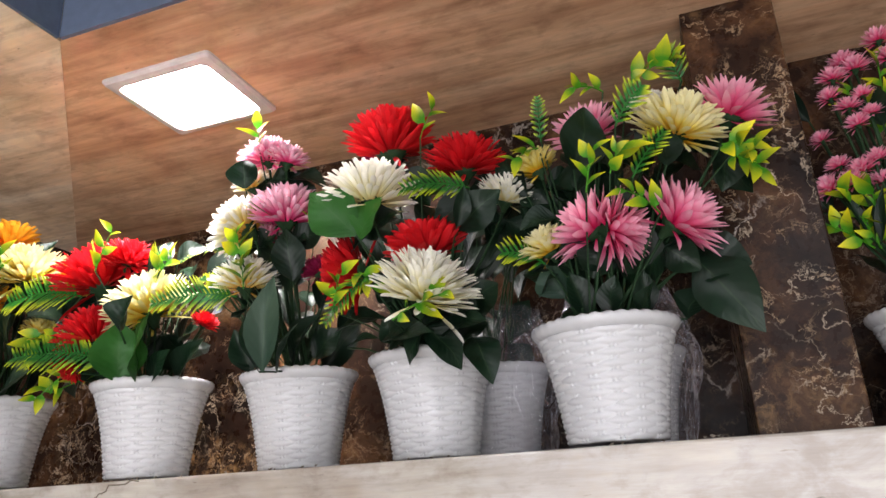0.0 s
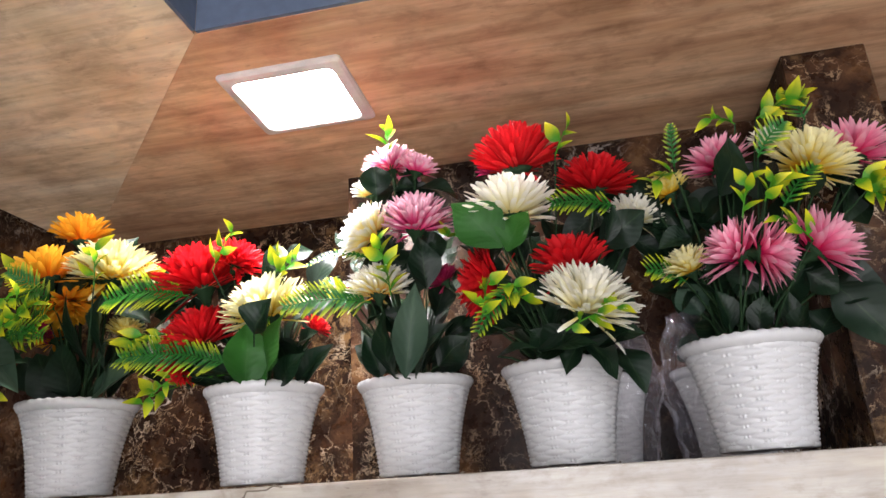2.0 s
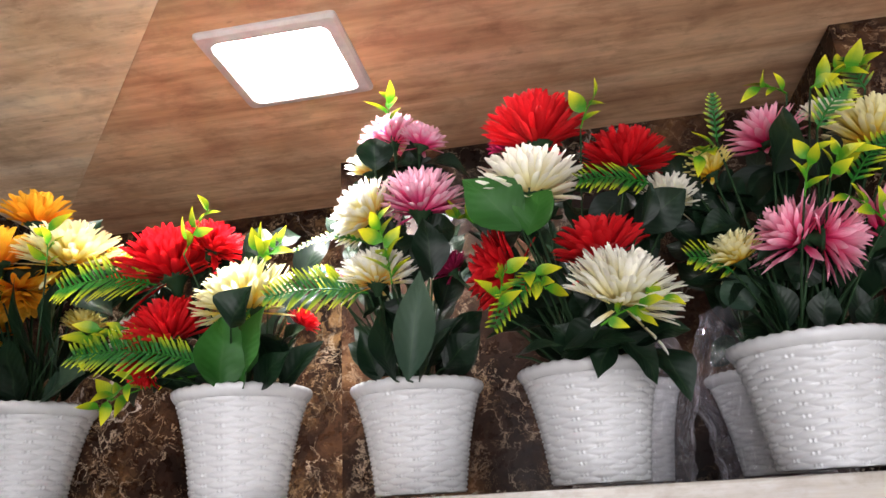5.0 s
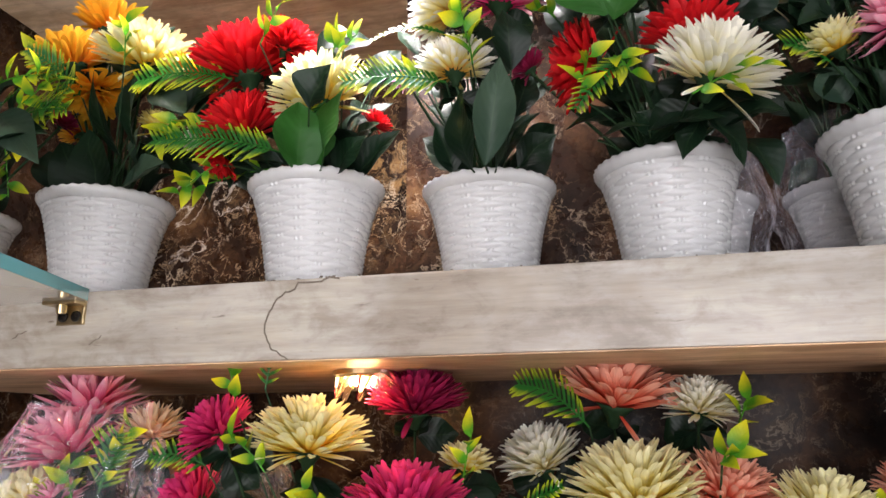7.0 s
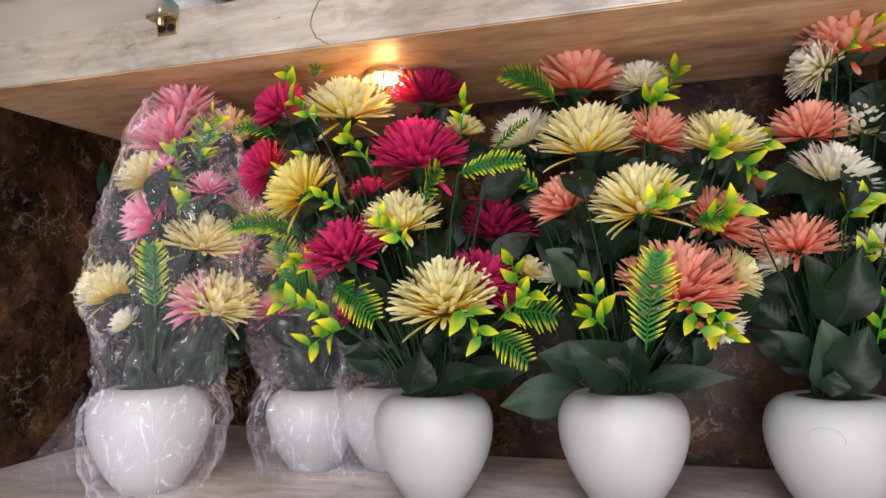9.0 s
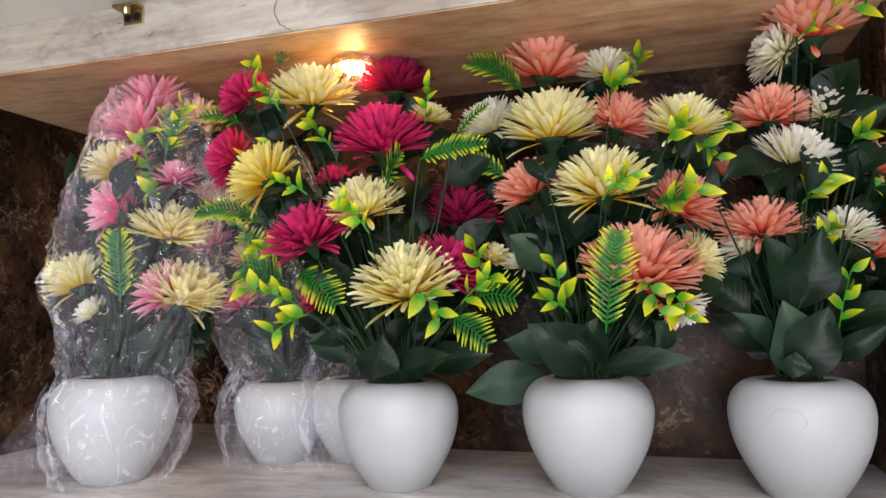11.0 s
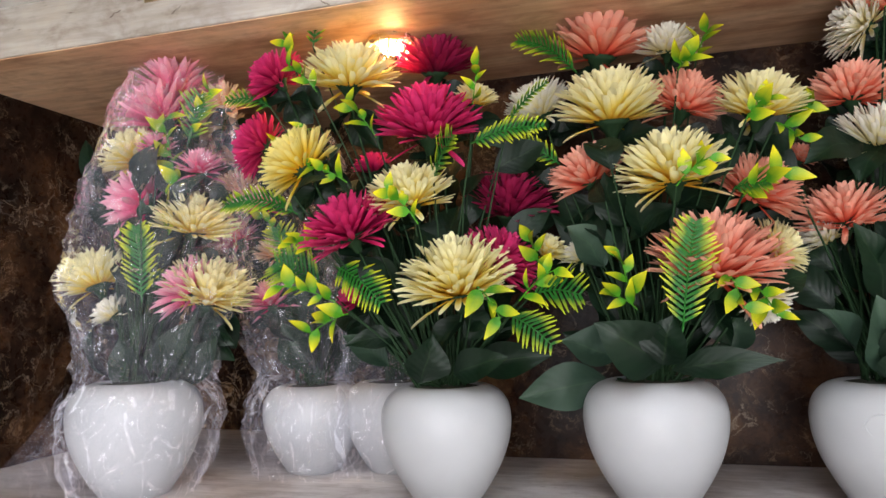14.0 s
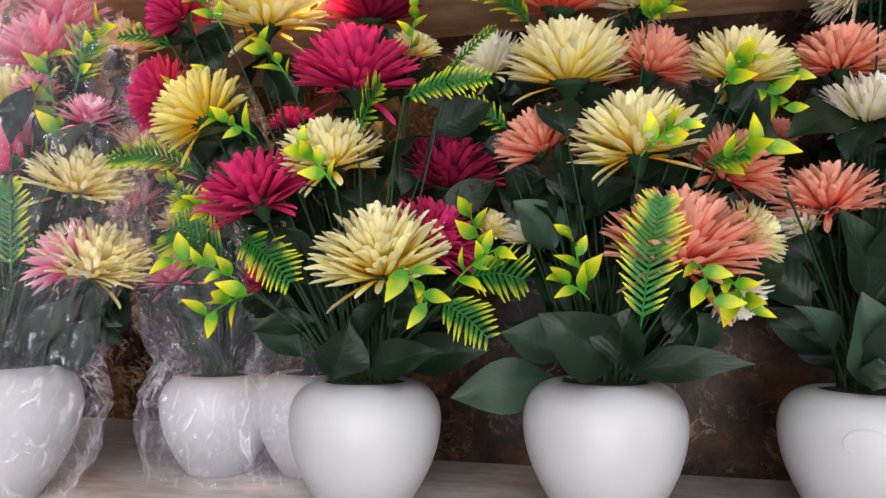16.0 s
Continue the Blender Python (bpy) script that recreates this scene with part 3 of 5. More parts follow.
def bouquet(name, at, vessel, lists, label, seed, scale=1.0, fills=10, spread=0.07, turn=0.0, tall=0.3):
    """A pot or vase with its bunch: heads, leaves, fern tips and leafy twigs at their places."""
    rng = random.Random(seed)
    root = thing(name, at, label, "flower pot", "artificial flower pots on the shelves")
    if vessel == "pot":
        mouth = Vector((0, 0, POT_H * scale))
        pot = part("pot", POT_BODY, None, root, "white woven plastic pot")
        pot.matrix_basis = pose(0, 0, 0, 0, 0, turn) @ Matrix.Scale(scale, 4)
        part("rim", POT_RIM, None, pot, "twisted rope rim")
        part("filling", POT_FOAM, None, pot)
    else:
        mouth = Vector((0, 0, 0.148 * scale))
        pot = part("vase", VASE, None, root, "white apple-shaped vase")
        pot.matrix_basis = pose(0, 0, 0, 0, 0, turn) @ Matrix.Scale(scale, 4)
        part("filling", VASE_FOAM, None, pot)
    flowers, leaves, ferns, sprigs = lists
    core = mouth + Vector((0, 0.03, tall * 0.3))
    for kind, x, y, z, r, *facing in flowers:
        end = flower(root, kind, (x, y, z), r, core, rng, *facing)
        stem(root, mouth, end, rng)
        if r > 0.024:
            for side in (-1, 1, -0.5, 0.6):
                a = end + Vector((0, 0.012, -0.01))
                tip = a + Vector((side * rng.uniform(0.025, 0.06), rng.uniform(0.0, 0.035), rng.uniform(-0.06, 0.03)))
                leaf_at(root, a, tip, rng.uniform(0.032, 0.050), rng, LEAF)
    for k, (x0, y0, z0, x1, y1, z1, w) in enumerate(leaves):
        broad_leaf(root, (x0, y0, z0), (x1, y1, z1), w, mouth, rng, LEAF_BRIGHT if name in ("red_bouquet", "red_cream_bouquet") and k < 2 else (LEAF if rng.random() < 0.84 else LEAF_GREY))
    for x0, y0, z0, x1, y1, z1, w in ferns:
        fern(root, (x0, y0, z0), (x1, y1, z1), w, mouth, rng)
    for x0, y0, z0, x1, y1, z1, n in sprigs:
        sprig(root, (x0, y0, z0), (x1, y1, z1), n, mouth, rng)
    fill_leaves(root, mouth, tall, spread, fills, rng, 0.2 if "wrapped" in name else 0.42)
    return root


# ---- the niche: shelves, walls, soffit ----
structure("wall_back_left", box(X_LEFT - 0.1, X_COLUMN, Y_BACK, Y_BACK + 0.1, Z_FLOOR, Z_CEIL), MARBLE, "dark brown polished marble back wall with pale veins")
# the gloom behind the pots is put into this wall's darker stone
structure("wall_back_column", box(X_COLUMN, X_END, Y_COLUMN, Y_BACK + 0.1, Z_FLOOR, Z_CEIL), MARBLE_CLOUDED_SHADED, "dark brown marble wall that stands forward behind the shelves")
structure("wall_left", box(X_LEFT - 0.1, X_LEFT, -2.6, Y_BACK, Z_FLOOR, Z_CEIL), MARBLE_CLOUDED_SHADED, "dark brown marble side wall with rust clouds")
structure("divider_upper", box(X_POST, X_POST_R, Y_POST, Y_COLUMN, Z_TOP, Z_SOFFIT, 0.002), MARBLE, "dark marble divider between two shelf bays", "divider")
structure("divider_lower", box(X_POST, X_POST_R, Y_POST, Y_COLUMN, Z_LOW, Z_UNDER - 0.0015, 0.002), MARBLE, "veined brown marble divider standing on the lower shelf", "divider")
structure("shelf_upper", box(X_LEFT, X_END, Y_FRONT, Y_BACK, Z_UNDER, Z_TOP, 0.003), STONE_FACE, "thick pale travertine shelf with a cracked front", "shelf")
structure("shelf_underside", box(X_LEFT, X_END, Y_FRONT + 0.003, Y_BACK, Z_UNDER - 0.0014, Z_UNDER - 0.0002), STONE_SOFFIT, "brown banded travertine lining under the upper shelf", "ceiling")
structure("shelf_lower", box(X_LEFT, X_END, Y_FRONT - 0.10, Y_BACK, Z_LOW - 0.08, Z_LOW, 0.003), STONE_TOP, "pale travertine lower shelf, dusty", "shelf")
def prism(points, z0, z1):
    bm = bmesh.new()
    low = [bm.verts.new((x, y, z0)) for x, y in points]
    high = [bm.verts.new((x, y, z1)) for x, y in points]
    bm.faces.new(low[::-1])
    bm.faces.new(high)
    for k in range(len(points)):
        j = (k + 1) % len(points)
        bm.faces.new((low[k], low[j], high[j], high[k]))
    return bm


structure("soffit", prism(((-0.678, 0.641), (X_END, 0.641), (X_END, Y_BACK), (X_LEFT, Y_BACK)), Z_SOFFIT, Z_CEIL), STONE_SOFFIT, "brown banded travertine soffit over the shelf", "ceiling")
structure("soffit_return", prism(((X_LEFT, -2.5), (-0.6785, -2.5), (-0.6785, 0.641), (X_LEFT, Y_BACK - 0.0005)), Z_SOFFIT + 0.0002, Z_CEIL), STONE_SOFFIT_SIDE_LIT, "brown banded travertine soffit turning the corner", "ceiling")
# sheets added on the soffit's front face; their dark blue paints shade and flare
structure("soffit_fascia", box(-0.6735, X_END, 0.635, 0.6408, Z_SOFFIT + 0.001, Z_CEIL), CEILING_AND_SHADE, "thin sheet on the soffit front, shade and blue flare in its colour", "trim")
structure("soffit_fascia_return", box(-0.6783, -0.6737, -2.5, 0.6345, Z_SOFFIT + 0.001, Z_CEIL), CEILING_AND_SHADE, "thin sheet on the soffit front, shade and blue flare in its colour", "trim")

# ---- the shop behind the camera ----
structure("floor", box(X_LEFT, X_END, -2.6, Y_BACK, Z_FLOOR - 0.1, Z_FLOOR), FLOOR_TILE, "grey shop floor", "floor")
structure("ceiling", box(X_LEFT - 0.1, X_END + 0.1, -2.7, Y_BACK + 0.1, Z_CEIL, Z_CEIL + 0.1), CEILING_AND_SHADE, "dark blue-grey shop ceiling", "ceiling")
structure("wall_right", box(X_END, X_END + 0.1, -2.6, Y_BACK + 0.1, Z_FLOOR, Z_CEIL), WALL_PAINT, "plain painted shop wall")
structure("wall_front", box(X_LEFT - 0.1, X_END + 0.1, -2.7, -2.6, Z_FLOOR, Z_CEIL), WALL_PAINT, "plain painted shop wall")


def square_lamp(name, x0, x1, y0, y1, z, border, material, label):
    """A flat square ceiling lamp: a thin frame round a glowing diffuser, its face below the ceiling."""
    root = thing(name, ((x0 + x1) / 2, (y0 + y1) / 2, z), label, "ceiling lamp", "square ceiling lamps")
    hx, hy = (x1 - x0) / 2, (y1 - y0) / 2

    def loop(bm, a, c, z, r):
        ring = []
        for k, (sx, sy) in enumerate(((1, 1), (-1, 1), (-1, -1), (1, -1))):
            for s in range(5):
                w = (k + s / 4) * math.pi / 2
                ring.append(bm.verts.new((sx * (a - r) + r * math.cos(w), sy * (c - r) + r * math.sin(w), z)))
        return ring

    bm = bmesh.new()
    o = border
    rings = [loop(bm, hx + e, hy + e, z, r) for e, z, r in ((o, 0.0, 0.007), (o, -0.004, 0.007), (o - 0.004, -0.008, 0.006), (0.003, -0.010, 0.012), (0.0, -0.008, 0.011), (0.0, 0.0, 0.011))]
    for a, c in zip(rings, rings[1:]):
        for k in range(len(a)):
            m = (k + 1) % len(a)
            bm.faces.new((a[k], c[k], c[m], a[m]))
    part("frame", bm, FRAME_WHITE, root, "white metal frame")
    bm = bmesh.new()
    low, high = loop(bm, hx, hy, -0.0065, 0.011), loop(bm, hx, hy, -0.001, 0.011)
    bm.faces.new(low[::-1])
    bm.faces.new(high)
    for k in range(len(low)):
        m = (k + 1) % len(low)
        bm.faces.new((low[k], low[m], high[m], high[k]))
    part("diffuser", bm, material, root, "glowing white diffuser")
    return root


square_lamp("ceiling_lamp", -0.683, -0.531, 0.754, 0.894, Z_SOFFIT, 0.019, LED, "square white LED panel lamp lit in the brown soffit")
for x, y in ((-0.38, -0.55), (0.62, -0.75), (-0.38, -2.0), (0.62, -2.0)):
    square_lamp("ceiling_lamp", x - 0.22, x + 0.22, y - 0.22, y + 0.22, Z_CEIL, 0.02, ROOM_LED, "square white LED panel lamp in the shop ceiling")


def fascia_crack():
    pts = [Vector(p) for p in ((-0.602, 0.7672, 0.4165), (-0.645, 0.7668, 0.411), (-0.670, 0.7668, 0.396), (-0.682, 0.7668, 0.373), (-0.679, 0.7668, 0.355), (-0.670, 0.7668, 0.342), (-0.655, 0.7668, 0.3335))]
    fine = []
    for a, c in zip(pts, pts[1:]):
        for k in range(5):
            p = a.lerp(c, k / 5)
            fine.append(p + Vector((noise.noise(p * 110) * 0.0042, 0, noise.noise(p * 170 + Vector((5, 0, 0))) * 0.0042)))
    return tube(fine + [pts[-1]], 0.0011, 0.0008, 5)


shelf = bpy.data.objects["shelf_upper"]
part("crack", fascia_crack(), CRACK, shelf, "dark crack through the stone front")
for x, z, long in ((-0.985, 0.3715, 0.018), (-0.885, 0.3605, 0.014)):
    pts = [Vector((x + long * (k / 5 - 0.5), 0.7669, z + noise.noise(Vector((x * 40, k * 1.7, 0))) * 0.003 + (k - 2.5) * 0.0016)) for k in range(6)]
    part("chip", tube(pts, 0.0009, 0.0005, 5), CRACK, shelf, "small dark chip in the stone")


def glass_clip():
    """A small metal shelf clip screwed to the stone, its jaw round the glass."""
    root = thing("glass_clip", (-0.918, Y_FRONT, 0.3792), "small brass-toned metal shelf clip screwed to the stone", "shelf bracket")
    part("plate", box(-0.022, 0.022, -0.004, 0.001, 0.0, 0.034, 0.0018), METAL, root)
    part("lower_jaw", box(-0.030, 0.024, -0.026, -0.004, 0.026, 0.031, 0.0015), METAL, root)
    part("upper_jaw", box(-0.020, 0.024, -0.022, -0.004, 0.0475, 0.051, 0.0015), METAL, root)
    root.scale = (0.8, 0.8, 0.8)
    part("clamp_screw", lathe(((0.0005, -0.004), (0.006, -0.004), (0.007, 0.0), (0.007, 0.008), (0.0005, 0.008)), 14), METAL, root).location = (-0.006, -0.015, 0.018)
    for x in (-0.0105, 0.0105):
        s = part("screw", lathe(((0.0005, 0.0), (0.006, 0.0), (0.0078, 0.0014), (0.0078, 0.003), (0.005, 0.0034), (0.0045, 0.0022), (0.0005, 0.0022)), 16), SCREW, root, "dark recessed screw")
        s.matrix_basis = pose(x, -0.0035, 0.0115, 90)
    return root


def greyed_glass():
    # the milky grey share in the colour stands for reflections on the underside
    m, nt, b = tree("shelf_glass", 0.12, Base_Color=(0.70, 0.77, 0.77, 1), Transmission_Weight=0.72, IOR=1.5)
    return m


def edge_glass():
    m, nt, b = tree("glass_edge", 0.15, Base_Color=(0.10, 0.30, 0.32, 1), Transmission_Weight=0.35, IOR=1.5)
    return m


glass_clip()
pane = thing("glass_shelf", (X_LEFT, 0.757, 0.404), "clear glass shelf with a teal edge held by a metal clip", "glass shelf")
EDGE = ((0.0, 0.0), (0.442, 0.0), (0.548, -0.42), (0.548, -1.2), (0.0, -1.2))
part("pane", prism(EDGE, 0.0, 0.013), greyed_glass(), pane).visible_shadow = False
rimband = bmesh.new()
for (xa, ya), (xb, yb) in zip(EDGE[1:3], EDGE[2:4]):
    d = (Vector((xb, yb, 0)) - Vector((xa, ya, 0))).normalized()
    o = Vector((-d.y, d.x, 0)) * 0.0012
    q = [rimband.verts.new(p) for p in (Vector((xa, ya, 0.0)) + o, Vector((xb, yb, 0.0)) + o, Vector((xb, yb, 0.013)) + o, Vector((xa, ya, 0.013)) + o, Vector((xa, ya, 0.0)) + o * 0.2, Vector((xb, yb, 0.0)) + o * 0.2, Vector((xb, yb, 0.013)) + o * 0.2, Vector((xa, ya, 0.013)) + o * 0.2)]
    for k in ((0, 1, 2, 3), (4, 7, 6, 5), (0, 4, 5, 1), (3, 2, 6, 7)):
        rimband.faces.new([q[i] for i in k])
part("polished_edge", rimband, edge_glass(), pane, "teal polished glass edge")


def warm_spot(x, y):
    """A small cut-glass downlight with a warm bulb, let into the underside of the shelf."""
    root = thing("spot_lamp", (x, y, Z_UNDER - 0.0014), "small cut-glass downlight glowing warm under the stone shelf", "spot lamp")
    part("ring", lathe(((0.030, 0.0), (0.036, 0.0), (0.036, -0.005), (0.030, -0.008), (0.026, -0.004), (0.026, 0.0)), 28), METAL, root)
    part("bulb", lathe(((0.0005, -0.002), (0.016, -0.002), (0.018, -0.008), (0.014, -0.016), (0.0005, -0.019)), 18), WARM_LED, root, "warm glowing bulb")
    for k in range(10):
        a = 2 * math.pi * k / 10
        bm = bmesh.new()
        bmesh.ops.create_cone(bm, segments=4, radius1=0.010, radius2=0.002, depth=0.036, cap_ends=True)
        c = part("crystal", bm, CRYSTAL, root)
        c.matrix_basis = pose(0.028 * math.cos(a), 0.028 * math.sin(a), -0.017, 180 + 18 * math.sin(a), 18 * math.cos(a), math.degrees(a))
        c.visible_shadow = False


CRYSTAL = tree("crystal", 0.02, Base_Color=(1, 1, 1, 1), Transmission_Weight=1.0, IOR=1.5)[0]
warm_spot(-0.622, 0.905)


# ---- cellophane ----
def wrap(root, profile, seed, amount=0.011, lean=(0, 0), name="cellophane_wrap"):
    """Crinkled clear film round a pot: a ring profile (height, radius) with folds and creases."""
    bm = bmesh.new()
    around, up = 72, 64
    rings = []
    z_end = profile[-1][0]
    for j in range(up + 1):
        z = z_end * j / up
        k = max(i for i in range(len(profile) - 1) if profile[i][0] <= z)
        (z0, r0), (z1, r1) = profile[k], profile[k + 1]
        f = min(1, (z - z0) / (z1 - z0))
        r = r0 + (r1 - r0) * (f * f * (3 - 2 * f))
        ring = []
        for i in range(around):
            a = 2 * math.pi * i / around
            d = Vector((math.cos(a), math.sin(a), 0))
            q = Vector((d.x * 3.4, d.y * 3.4, z * 13 + seed * 9.1))
            fold = 1 - 2 * abs(noise.noise(q)) + 0.6 * (1 - 2 * abs(noise.noise(q * 2.7 + Vector((3, 1, 0)))))
            fine = noise.noise(Vector((d.x * 13, d.y * 13, z * 20 + 9 * math.sin(2 * a) + seed)))
            off = r + amount * (fold - 0.7) + 0.0036 * fine
            t = z / z_end
            ring.append(bm.verts.new((d.x * off + lean[0] * t, d.y * off + lean[1] * t, max(0.0012, z + 0.005 * noise.noise(q * 1.7 + Vector((0, 7, 0))))))) 
        rings.append(ring)
    for a, c in zip(rings, rings[1:]):
        for i in range(around):
            bm.faces.new((a[i], a[(i + 1) % around], c[(i + 1) % around], c[i]))
    ob = part(name, bm, FILM, root, "crinkled clear cellophane")
    return ob


def film_flap(root, corners, seed):
    """A loose corner of film that lies out on the shelf."""
    bm = bmesh.new()
    a, b, c, d = (Vector(p) for p in corners)
    n = 14
    grid = []
    for j in range(n + 1):
        row = []
        for i in range(n + 1):
            p = a.lerp(b, i / n).lerp(d.lerp(c, i / n), j / n)
            w = noise.noise(p * 34 + Vector((seed, 0, 0)))
            row.append(bm.verts.new((p.x, p.y + 0.010 * w, max(0.002, p.z + 0.010 * abs(w)))))
        grid.append(row)
    for r0, r1 in zip(grid, grid[1:]):
        for i in range(n):
            bm.faces.new((r0[i], r0[i + 1], r1[i + 1], r1[i]))
    return part("loose_film", bm, FILM, root)


# ---- where heads and leaves stand in each bunch: kind, x, y, z, radius; foot, tip, width (or leaves on the twig) ----
MAGENTA_BOUQUET_FLOWERS = [
    ("mag", -0.768, 0.815, 0.278, 0.04, -35, 0.18),
    ("cream", -0.648, 0.813, 0.276, 0.061, 5, 0.15),
    ("plum", -0.562, 0.922, 0.315, 0.059, 5, 0.21),
    ("mag", -0.542, 0.814, 0.2, 0.065, 3, 0.27),
    ("mag", -0.824, 0.857, 0.191, 0.046, -65, 0.18),
    ("yellow", -0.72, 0.784, 0.15, 0.052, -38, 0.09),
    ("cream", -0.568, 0.797, 0.104, 0.054, -10, 0.18),
    ("mag", -0.646, 0.776, 0.064, 0.056, -20, 0.24),
    ("plum", -0.455, 0.903, 0.101, 0.062, 10, 0.3),
    ("cream", -0.507, 0.792, -0.001, 0.07, -4, 0.33),
    ("mag", -0.453, 0.849, 0.015, 0.051, 38, 0.24),
    ("cream", -0.495, 0.892, 0.237, 0.031),
    ("mag", -0.644, 0.87, 0.15, 0.028),
    ("mag", -0.674, 0.862, -0.033, 0.031),
    ("cream", -0.404, 0.901, 0.024, 0.03),
]
MAGENTA_BOUQUET_LEAVES = [
    (-0.557, 0.8, -0.147, -0.536, 0.79, -0.083, 0.052),
    (-0.518, 0.82, -0.137, -0.446, 0.8, -0.113, 0.038),
    (-0.505, 0.86, -0.13, -0.4, 0.85, -0.114, 0.043),
    (-0.705, 0.76, 0.09, -0.647, 0.74, 0.107, 0.018),
    (-0.594, 0.85, -0.092, -0.671, 0.83, -0.097, 0.03),
    (-0.629, 0.88, -0.132, -0.687, 0.86, -0.087, 0.035),
    (-0.675, 0.82, 0.131, -0.654, 0.8, 0.164, 0.037),
    (-0.553, 0.84, 0.156, -0.577, 0.82, 0.188, 0.037),
    (-0.556, 0.83, -0.055, -0.524, 0.8, -0.027, 0.035),
]
MAGENTA_BOUQUET_FERNS = [
    (-0.526, 0.78, 0.1, -0.493, 0.75, 0.144, 0.042),
    (-0.483, 0.8, 0.145, -0.393, 0.79, 0.156, 0.027),
    (-0.439, 0.82, 0.174, -0.388, 0.8, 0.21, 0.019),
    (-0.416, 0.8, -0.045, -0.357, 0.78, -0.045, 0.049),
    (-0.439, 0.79, -0.067, -0.39, 0.77, -0.1, 0.036),
    (-0.72, 0.8, 0.072, -0.807, 0.77, 0.086, 0.038),
    (-0.707, 0.84, -0.02, -0.756, 0.81, 0.01, 0.065),
    (-0.665, 0.8, 0, -0.599, 0.78, -0.047, 0.044),
    (-0.71, 0.83, 0.308, -0.698, 0.83, 0.369, 0.032),
    (-0.771, 0.82, 0.227, -0.824, 0.8, 0.237, 0.03),
]
MAGENTA_BOUQUET_SPRIGS = [
    (-0.74, 0.82, 0.292, -0.761, 0.82, 0.371, 8),
    (-0.675, 0.77, 0.223, -0.709, 0.76, 0.257, 6),
    (-0.603, 0.79, 0.161, -0.637, 0.78, 0.206, 6),
    (-0.494, 0.86, 0.209, -0.48, 0.84, 0.256, 5),
    (-0.537, 0.75, 0.043, -0.572, 0.74, 0.085, 6),
    (-0.467, 0.745, -0.033, -0.441, 0.74, -0.069, 6),
    (-0.684, 0.79, 0.022, -0.714, 0.77, 0.033, 5),
    (-0.409, 0.84, -0.016, -0.417, 0.83, 0.023, 5),
    (-0.668, 0.80, -0.045, -0.735, 0.78, -0.022, 7),
    (-0.655, 0.81, -0.060, -0.700, 0.79, -0.085, 6),
    (-0.640, 0.78, 0.105, -0.690, 0.77, 0.128, 6),
    (-0.430, 0.80, -0.050, -0.385, 0.79, -0.015, 6),
    (-0.700, 0.80, 0.185, -0.745, 0.79, 0.160, 5),
]
SALMON_BOUQUET_FLOWERS = [
    ("salmon", -0.326, 0.956, 0.326, 0.07, 10, 0.18),
    ("ivory", -0.24, 0.945, 0.303, 0.041),
    ("cream", -0.318, 0.894, 0.22, 0.073, 0, 0.18),
    ("salmon", -0.22, 0.909, 0.215, 0.05, 20, 0.18),
    ("cream", -0.14, 0.88, 0.195, 0.054, 10, 0.18),
    ("salmon", -0.358, 0.894, 0.127, 0.051, -25, 0.09),
    ("cream", -0.25, 0.855, 0.124, 0.064, -5, 0.12),
    ("salmon", -0.138, 0.889, 0.091, 0.052, 35, 0.24),
    ("salmon", -0.202, 0.843, 0.013, 0.075, 5, 0.25),
    ("cream", -0.121, 0.884, 0.009, 0.038, 60, 0.18),
    ("ivory", -0.149, 0.842, -0.068, 0.031, 150, 0.12),
    ("ivory", -0.427, 0.969, 0.243, 0.05),
    ("ivory", -0.37, 0.91, 0.016, 0.027),
    ("salmon", -0.084, 0.958, 0.131, 0.022),
]
SALMON_BOUQUET_LEAVES = [
    (-0.26, 0.85, -0.136, -0.142, 0.82, -0.115, 0.033),
    (-0.27, 0.84, -0.129, -0.344, 0.8, -0.073, 0.063),
    (-0.271, 0.82, -0.127, -0.257, 0.8, -0.071, 0.052),
    (-0.342, 0.92, -0.154, -0.451, 0.89, -0.174, 0.056),
    (-0.327, 0.92, -0.128, -0.397, 0.9, -0.097, 0.053),
    (-0.335, 0.89, -0.009, -0.379, 0.88, 0.044, 0.063),
    (-0.284, 0.88, 0.024, -0.302, 0.86, 0.087, 0.043),
    (-0.218, 0.9, -0.148, -0.192, 0.88, -0.105, 0.041),
    (-0.311, 0.9, 0.042, -0.329, 0.88, 0.115, 0.044),
    (-0.19, 0.9, -0.12, -0.174, 0.9, -0.065, 0.042),
]
SALMON_BOUQUET_FERNS = [
    (-0.248, 0.8, -0.09, -0.229, 0.78, 0.029, 0.047),
    (-0.182, 0.83, 0.071, -0.149, 0.81, 0.072, 0.045),
    (-0.363, 0.94, 0.264, -0.438, 0.92, 0.312, 0.048),
    (-0.389, 0.91, 0.132, -0.44, 0.9, 0.162, 0.031),
]
